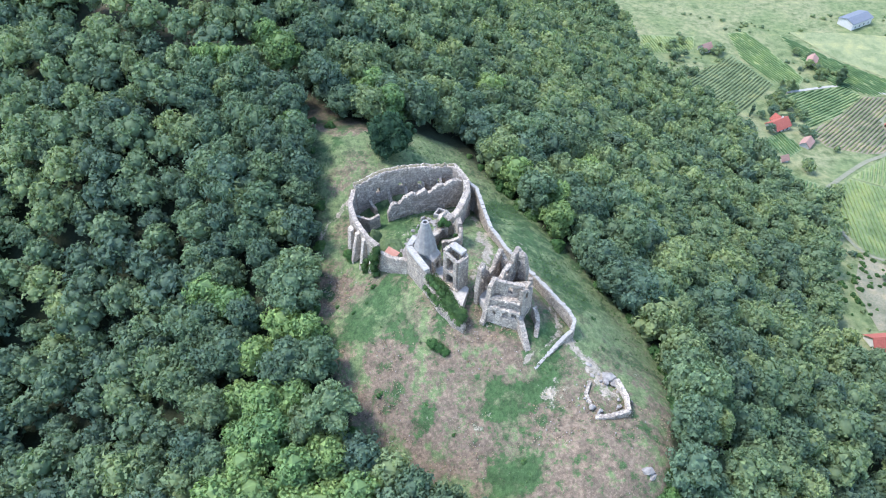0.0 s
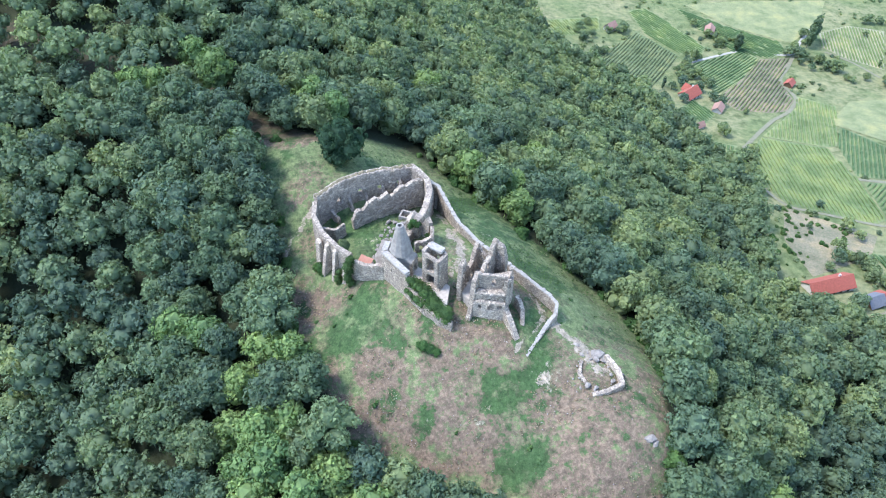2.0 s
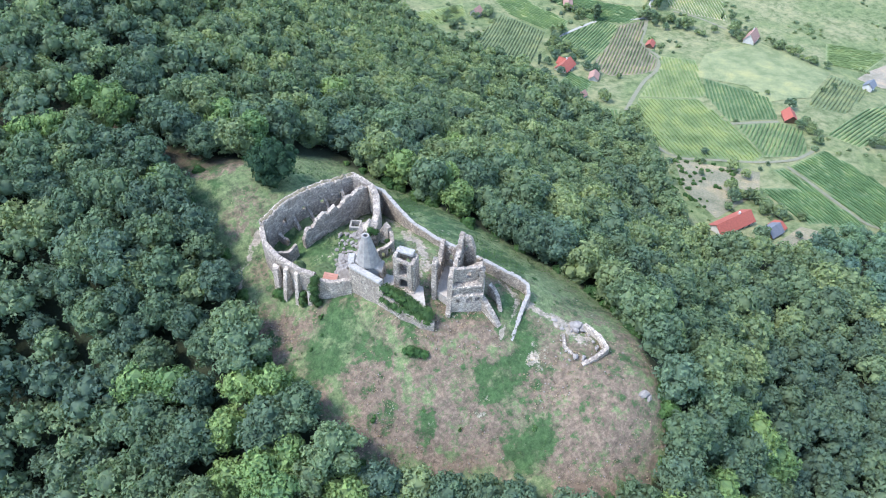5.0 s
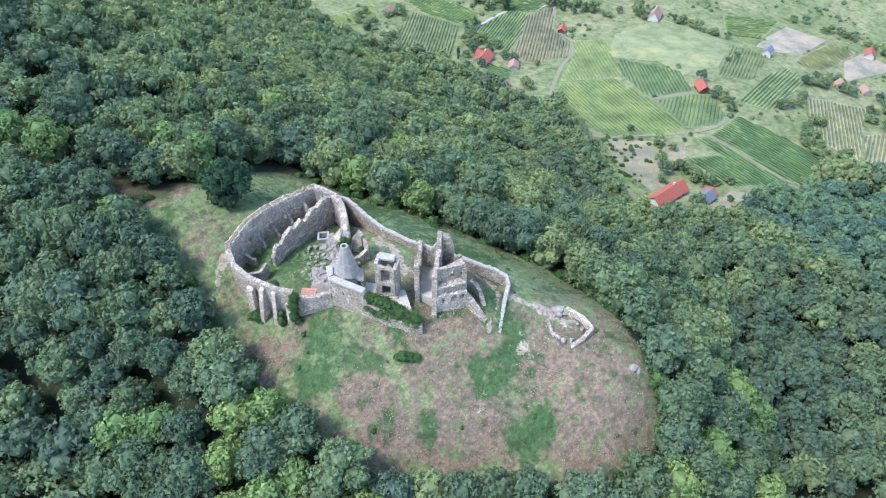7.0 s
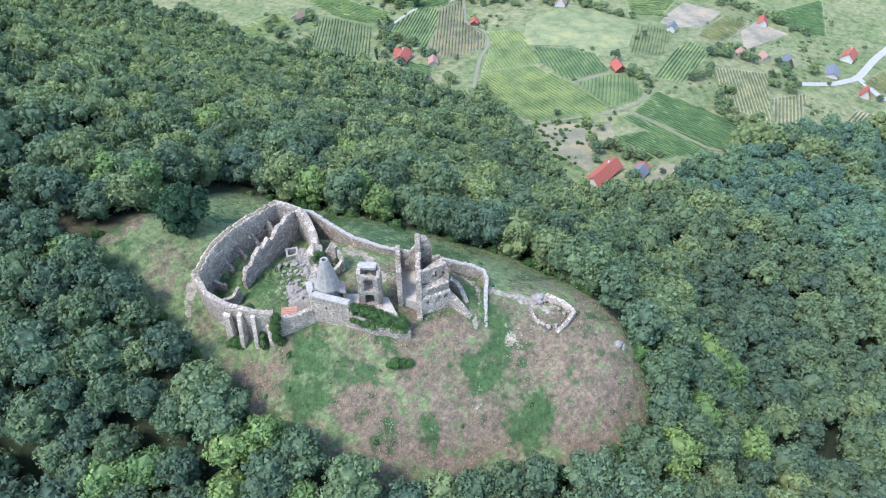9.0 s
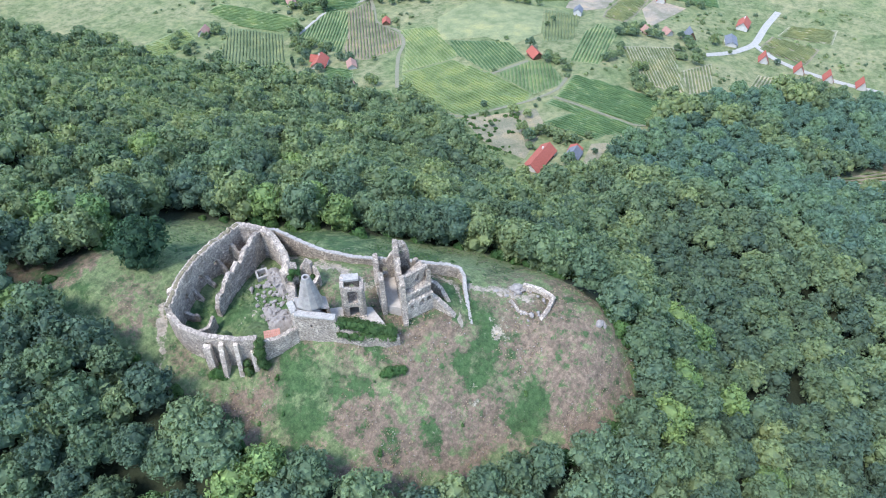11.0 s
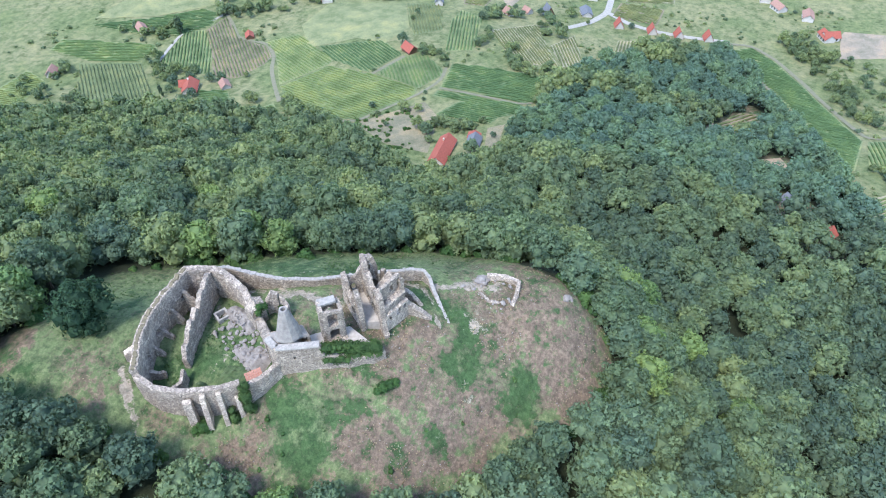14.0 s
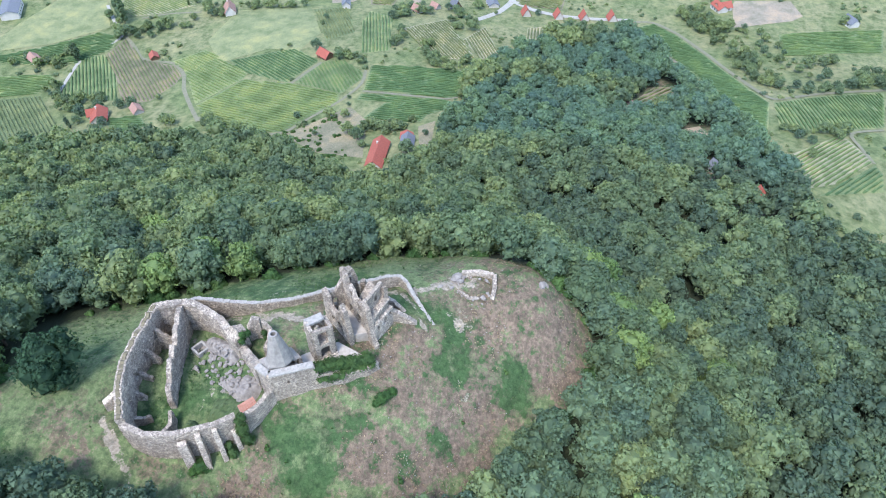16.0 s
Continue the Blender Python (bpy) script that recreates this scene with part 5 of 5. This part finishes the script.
def forest(name, places, kinds, label, mat, lo, hi):
    """Far trees joined into one mesh."""
    V, F, T = [], [], []
    base = 0
    for px, py in places:
        v, f = kinds[int(trng.integers(len(kinds)))]
        a, s = trng.uniform(0, 6.283), trng.uniform(lo, hi)
        c, d = math.cos(a) * s, math.sin(a) * s
        w = np.stack([v[:, 0] * c - v[:, 1] * d + px, v[:, 0] * d + v[:, 1] * c + py, v[:, 2] * s * trng.uniform(0.88, 1.12) + gz(px, py)], 1)
        V.append(w)
        F.append(f + base)
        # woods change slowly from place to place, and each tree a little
        # lower tones stand in for shade on the west and south-east slopes
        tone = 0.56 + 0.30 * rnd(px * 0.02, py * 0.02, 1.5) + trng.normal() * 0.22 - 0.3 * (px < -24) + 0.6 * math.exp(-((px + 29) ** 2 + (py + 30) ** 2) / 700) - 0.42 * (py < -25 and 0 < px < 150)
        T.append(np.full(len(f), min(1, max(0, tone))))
        base += len(v)
    V, F, T = np.concatenate(V), np.concatenate(F), np.concatenate(T)
    me = bpy.data.meshes.new(name)
    me.vertices.add(len(V))
    me.vertices.foreach_set("co", V.astype(np.float32).ravel())
    me.loops.add(3 * len(F))
    me.loops.foreach_set("vertex_index", F.astype(np.int32).ravel())
    me.polygons.add(len(F))
    me.polygons.foreach_set("loop_start", np.arange(0, 3 * len(F), 3, dtype=np.int32))
    me.attributes.new("tree_tone", "FLOAT", "FACE").data.foreach_set("value", T.astype(np.float32))
    me.materials.append(mat)
    me.update(calc_edges=True)
    return tagged(new(name, me), label, "forest", kind="stuff")


FAR = []
for k in range(10):
    v, f = crown(trng, trng.uniform(4.4, 5.5), trng.uniform(9.2, 11.8), 600, 0.45, 7)
    FAR.append((v, f))
# farther off the sprays are fewer and larger
DIM = []
for k in range(8):
    v, f = crown(trng, trng.uniform(4.3, 5.5), trng.uniform(9.0, 11.8), 250, 0.64, 7)
    DIM.append((v, f))
locust = [q for q in far if q[0] > 150 and q[1] < 40 and noise.noise(Vector((q[0] * 0.02, q[1] * 0.02, 0))) > -0.25]
taken = set(locust)
wood = [q for q in far if q not in taken]
away = [q for q in wood if math.dist(q, (5, 0)) > 160]
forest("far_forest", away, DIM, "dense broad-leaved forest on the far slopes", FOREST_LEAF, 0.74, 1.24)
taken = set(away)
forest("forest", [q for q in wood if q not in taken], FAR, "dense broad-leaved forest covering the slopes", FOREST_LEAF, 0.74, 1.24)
forest("locust_wood", locust, FAR, "pale blue-green locust wood below the hill", LOCUST_LEAF, 0.68, 1.1)

BELT = [(350, -90), (330, -104), (311, -105), (281, -117), (258, -128), (256, -140), (267, -162), (298, -190)]
belt = []
for (x0, y0), (x1, y1) in zip(BELT, BELT[1:]):
    for i in range(int(math.dist((x0, y0), (x1, y1)) / 2.1)):
        q = trng.random()
        belt.append((x0 + (x1 - x0) * q + trng.uniform(-4, 7), y0 + (y1 - y0) * q + trng.uniform(-7, 4)))
forest("tree_belt", thin(belt, 2.6), FAR, "dark belt of trees beyond the curved vineyard", FOREST_LEAF, 0.4, 0.7)

# trees and bushes that stand alone
lone = new("lone_tree")
lone.matrix_world = pose(-11.0, 43.6, gz(-11.0, 43.6) - 0.1)
v, f = crown(trng, 6.0, 11.0, 4200, 0.29)
link("crown", v, f.tolist(), leaf_material("dark_leaves", (0.035, 0.07, 0.04), (0.035, 0.07, 0.04), (0.035, 0.07, 0.04), True), lone)
v, f = trunk(9.0, 0.35, trng)
link("trunk", v, f, BARK, lone)
tagged(lone, "dark round tree standing alone outside the ring wall", "tree")

# undergrowth at the wood's edge
EDGE = []
for (x0, y0), (x1, y1) in zip(CLEARING, CLEARING[1:] + CLEARING[:1]):
    n = int(math.dist((x0, y0), (x1, y1)) / 3.4)
    for i in range(n):
        q = (i + trng.uniform(0, 1)) / n
        if trng.random() < (0.8 if x0 > 15 else 0.35):
            EDGE.append((x0 + (x1 - x0) * q + trng.uniform(-1, 1), y0 + (y1 - y0) * q + trng.uniform(-1, 1)))
BUSH = []
for k in range(4):
    r = trng.uniform(0.9, 1.4)
    v, f = foliage(trng, [(0, 0, 0.5 * r, r), (r * 0.8, 0.2, 0.3 * r, r * 0.75), (-r * 0.5, r * 0.6, 0.35 * r, r * 0.8), (0.1, -r * 0.7, 0.3 * r, 0.7 * r)], 420, 0.26)
    ob = link("edge_bush", v, f.tolist(), SHRUB_LEAF)
    BUSH.append(tagged(ob, "green bush at the edge of the wood", "bush", "bushes along the wood"))
for i, (px, py) in enumerate(EDGE):
    m = pose(px, py, gz(px, py) - 0.1, 0, 0, trng.uniform(0, 360))
    if i < 4:
        BUSH[i].matrix_basis = m
    else:
        copy_thing(BUSH[i % 4], m).scale = (trng.uniform(0.8, 1.5),) * 3

# garden trees, hedges and orchards of the plain
GARDEN = [(158, 190), (161, 194), (166, 194), (170, 192), (172, 188), (176, 172), (175, 178), (158, 176), (181, 222), (184, 228), (210, 258), (206, 248), (204, 262), (214, 262), (258, 232), (262, 240), (268, 244),
          (236, 100), (238, 116), (232, 86), (226, 84), (168, 128), (162, 124), (190, 66), (184, 64), (160, 56), (156, 50), (150, 46), (146, 26), (160, 22), (164, 34), (168, 44), (158, 70), (166, 78), (172, 84)]
GARDEN += [(300, 30), (308, 40), (314, 44), (318, 50), (298, 44), (306, 58), (312, 64), (320, 66), (296, 70), (328, 34), (322, 22), (330, -2), (318, -22), (312, -14), (322, -30), (342, -70), (350, -90), (354, -100), (362, -98),
           (270, 110), (280, 112), (260, 200), (270, 190), (276, 182), (290, 186), (250, 212), (246, 204), (292, 200), (300, 196), (300, 236), (140, 268), (134, 264), (130, 258), (126, 262), (150, 262), (156, 258)]
GARDEN += [(340, -120), (334, -128), (326, -130), (318, -126), (310, -128), (304, -130), (298, -134), (292, -138), (286, -142), (280, -146), (318, -136), (310, -138), (302, -142), (294, -146), (276, -150), (282, -154), (270, -152), (300, -150),
           (196, -126), (192, -130), (204, -136), (200, -142), (180, -128), (172, -120), (160, -120), (164, -112), (168, -106), (150, -106), (146, -116), (158, -102), (146, -90), (164, -90)]
GARDEN += [(150, -114), (146, -119), (140, -118), (136, -123), (130, -126), (126, -131), (134, -129), (122, -136), (156, -114), (178, -106), (184, -110), (176, -114), (190, -112), (186, -104), (194, -108), (168, -118), (118, -144), (124, -142)]
# hedgerows and clumps between the fields
HEDGES = [[(127, 248), (143, 257), (162, 260)],
          [(145, 235), (129, 226)],
          [(191, 227), (178, 215), (169, 202), (177, 202)],
          [(212, 245), (210, 235)],
          [(238, 221), (251, 226)],
          [(307, 252), (322, 247)],
          [(275, 178), (288, 179)],
          [(292, 171), (293, 150), (298, 133)],
          [(232, 89), (231, 78), (223, 70)],
          [(243, 62), (254, 60), (273, 65)],
          [(249, 47), (262, 43)],
          [(295, 72), (306, 61)],
          [(299, 44), (303, 34)],
          [(236, 40), (225, 30), (234, 23)],
          [(362, 137), (378, 99), (376, 75), (374, 60)],
          [(254, 204), (261, 188)],
          [(174, 211), (179, 201), (180, 188)],
          [(216, 252), (207, 238), (222, 240)]]
HEDGES += [[(256, 210), (251, 199)],
           [(286, 191), (276, 177)],
           [(251, 219), (240, 207)],
           [(182, 164), (188, 161)],
           [(162, 147), (165, 143)],
           [(167, 129), (158, 112), (156, 103)],
           [(175, 71), (173, 62)],
           [(154, 58), (166, 47), (162, 38)],
           [(164, 36), (170, 29)],
           [(240, 46), (235, 28), (243, 18)],
           [(288, 75), (312, 74), (309, 66)],
           [(288, 41), (291, 25)],
           [(306, -16), (317, -33), (319, -39)],
           [(354, -83), (329, -96)],
           [(360, -93), (339, -106), (335, -121)],
           [(203, -120), (201, -135), (208, -147)],
           [(296, -151), (308, -165)],
           [(358, -172), (364, -183)]]
hedge = []
for line in HEDGES:
    for a, b in zip(line, line[1:]):
        for i in range(max(2, int(math.dist(a, b) / 2.3))):
            q = trng.random()
            hedge.append((a[0] + (b[0] - a[0]) * q + trng.normal() * 1.3, a[1] + (b[1] - a[1]) * q + trng.normal() * 1.3))
SMALL = [crown(trng, trng.uniform(2.0, 2.8), trng.uniform(3.8, 5.2), 230, 0.34, 5) for k in range(5)]
forest("hedgerow", hedge, SMALL, "bushy hedgerows and clumps of trees between the fields", FOREST_LEAF, 0.5, 1.35)
# scrub on the ground that nobody tills, thick in places
x, y = trng.uniform(110, 430, 5000), trng.uniform(-200, 310, 5000)
ok = inside(x, y, FARMLAND)
for c in FIELDS:
    ok &= ~inside(x, y, c)
rough = [p for p in zip(x[ok].tolist(), y[ok].tolist()) if rnd(p[0] * 0.035, p[1] * 0.035, 8.0) > 0.12]
LOW = []
for k in range(5):
    lobes = [(0, 0, 0.5, 1.0), (0.9, 0.3, 0.4, 0.8), (-0.5, 0.8, 0.4, 0.9), (-0.2, -0.8, 0.3, 0.7)]
    LOW.append(foliage(trng, [(a, b, c, r * trng.uniform(0.7, 1.2)) for a, b, c, r in lobes], 70, 0.4, 0.75, 2))
forest("scrub", thin(rough, 3.0)[:700], LOW, "low green scrub on untilled ground of the plain", FOREST_LEAF, 0.4, 1.3)
GARDEN = [p for p in GARDEN if inside(*p, FARMLAND)]
v, f = crown(trng, 2.4, 4.6, 420, 0.28, 5)
garden = new("garden_tree")
link("crown", v, f.tolist(), TREE_LEAF, garden)
v, f = trunk(4.2, 0.14, trng, 2)
link("trunk", v, f, BARK, garden)
tagged(garden, "round green garden tree between the fields", "tree", "garden trees")
for i, (px, py) in enumerate(GARDEN):
    m = pose(px, py, gz(px, py), 0, 0, trng.uniform(0, 360))
    s = trng.uniform(0.45, 1.4)
    if i == 0:
        garden.matrix_basis = m
        continue
    copy_thing(garden, m).scale = (s, s, s)


def poplar(x, y, tall):
    """A tall narrow tree, dark and dense."""
    t = new("poplar")
    t.location = (x, y, gz(x, y) - 0.1)
    lobes = [(0.06 * tall * math.cos(2.4 * k), 0.06 * tall * math.sin(2.4 * k), tall * (0.12 + 0.062 * k), tall * 0.115 * (1 - abs(k - 5) / 9.5)) for k in range(14)]
    v, f = foliage(trng, lobes, 700, 0.035 * tall, 0.8)
    link("crown", v, f.tolist(), DARK_LEAF, t)
    v, f = trunk(tall * 0.8, 0.2, trng, 0)
    link("trunk", v, f, BARK, t)
    return tagged(t, "tall narrow dark poplar beside the lane", "tree", "poplars")


for x, y, tall in ((258, 228, 17), (262, 232, 20), (266, 236, 18), (215, 230, 14), (217, 231, 12), (155, 193, 7), (153, 190, 5), (287, 203, 6)):
    poplar(x, y, tall)
bush = []
for k in range(60):
    q, r = trng.random(), trng.random()
    bush.append((163 - 23 * q + (15 - 23 * q) * r, 90 - 20 * q - (30 - 6 * q) * r))
for i, (px, py) in enumerate(bush):
    copy_thing(BUSH[i % 4], pose(px, py, gz(px, py), 0, 0, trng.uniform(0, 360))).scale = (trng.uniform(0.35, 0.8),) * 3


# ---- grass and stones of the hilltop ----
def tufts(name, count, chance, lo, hi, mat, label, low=0.06, high=0.22):
    """Blades of grass in small tufts, thick where chance says so."""
    x, y = trng.uniform(-34, 46, count), trng.uniform(-52, 58, count)
    keep = inside(x, y, CLEARING) & (trng.random(count) < chance(cover_at(x, y)))
    for k in range(len(RING) - 1):
        keep &= along(x, y, [RING[k][:2], RING[k + 1][:2]]) > 1.0
    x, y = x[keep], y[keep]
    n = len(x)
    z = h(x, y) - 0.05
    V = []
    for k in range(3):
        a = trng.uniform(0, 6.283, n)
        s, t = trng.uniform(lo, hi, n), trng.uniform(low, high, n)
        c, d = np.cos(a), np.sin(a)
        V.append(np.stack([np.stack([x - c * s, y - d * s, z], 1), np.stack([x + c * s, y + d * s, z], 1), np.stack([x + d * s * 0.9, y - c * s * 0.9, z + t], 1)], 1))
    V = np.concatenate(V).reshape(-1, 3)
    return tagged(link(name, V, np.arange(len(V)).reshape(-1, 3).tolist(), mat), label, "grass", kind="stuff")


STRAW = leaf_material("straw_blades", (0.25, 0.195, 0.14), (0.27, 0.215, 0.155), (0.3, 0.24, 0.165), True)
BLADE = leaf_material("grass_blades", (0.05, 0.092, 0.034), (0.064, 0.108, 0.042), (0.085, 0.13, 0.052), True)
tufts("dry_grass", 16000, lambda c: np.clip(c[:, 0] * 1.3 - 0.45 - c[:, 1] - 0.3 * c[:, 2], 0.0, 1), 0.08, 0.22, STRAW, "dry straw-coloured grass tufts on the slope")
tufts("green_grass", 18000, lambda c: np.clip(0.3 + c[:, 1] - 0.9 * c[:, 0] - c[:, 2], 0.0, 1), 0.1, 0.26, BLADE, "green grass tufts on the hilltop")


def scree(count):
    """Small stones strewn over the dry slope."""
    x, y = trng.uniform(-30, 42, count), trng.uniform(-46, 30, count)
    c = cover_at(x, y)
    keep = inside(x, y, CLEARING) & (trng.random(count) < np.clip(0.9 * c[:, 0] - 0.3 + 0.6 * c[:, 2] - c[:, 1], 0.0, 1))
    V, F = [], []
    base = np.array([(1, 0, 0), (-0.9, 0.2, 0), (0.1, 1, 0.05), (-0.1, -0.9, 0), (0.1, 0.1, 0.7), (0, 0, -0.5)])
    tri = [(0, 2, 4), (2, 1, 4), (1, 3, 4), (3, 0, 4), (2, 0, 5), (1, 2, 5), (3, 1, 5), (0, 3, 5)]
    for px, py in zip(x[keep], y[keep]):
        s, a = trng.uniform(0.05, 0.17), trng.uniform(0, 6.283)
        b = base * trng.uniform(0.7, 1.3, (6, 1)) * s
        k = len(V)
        V += [(px + math.cos(a) * q[0] - math.sin(a) * q[1], py + math.sin(a) * q[0] + math.cos(a) * q[1], gz(px, py) + 0.04 + q[2]) for q in b]
        F += [tuple(k + i for i in t) for t in tri]
    return tagged(link("scree", V, F, SCREE), "pale grey stones strewn over the dry slope", "stones", kind="stuff")


SCREE = simple("pale_scree", (0.34, 0.305, 0.28), (0.2, 0.18, 0.165), 0.8)
scree(2600)
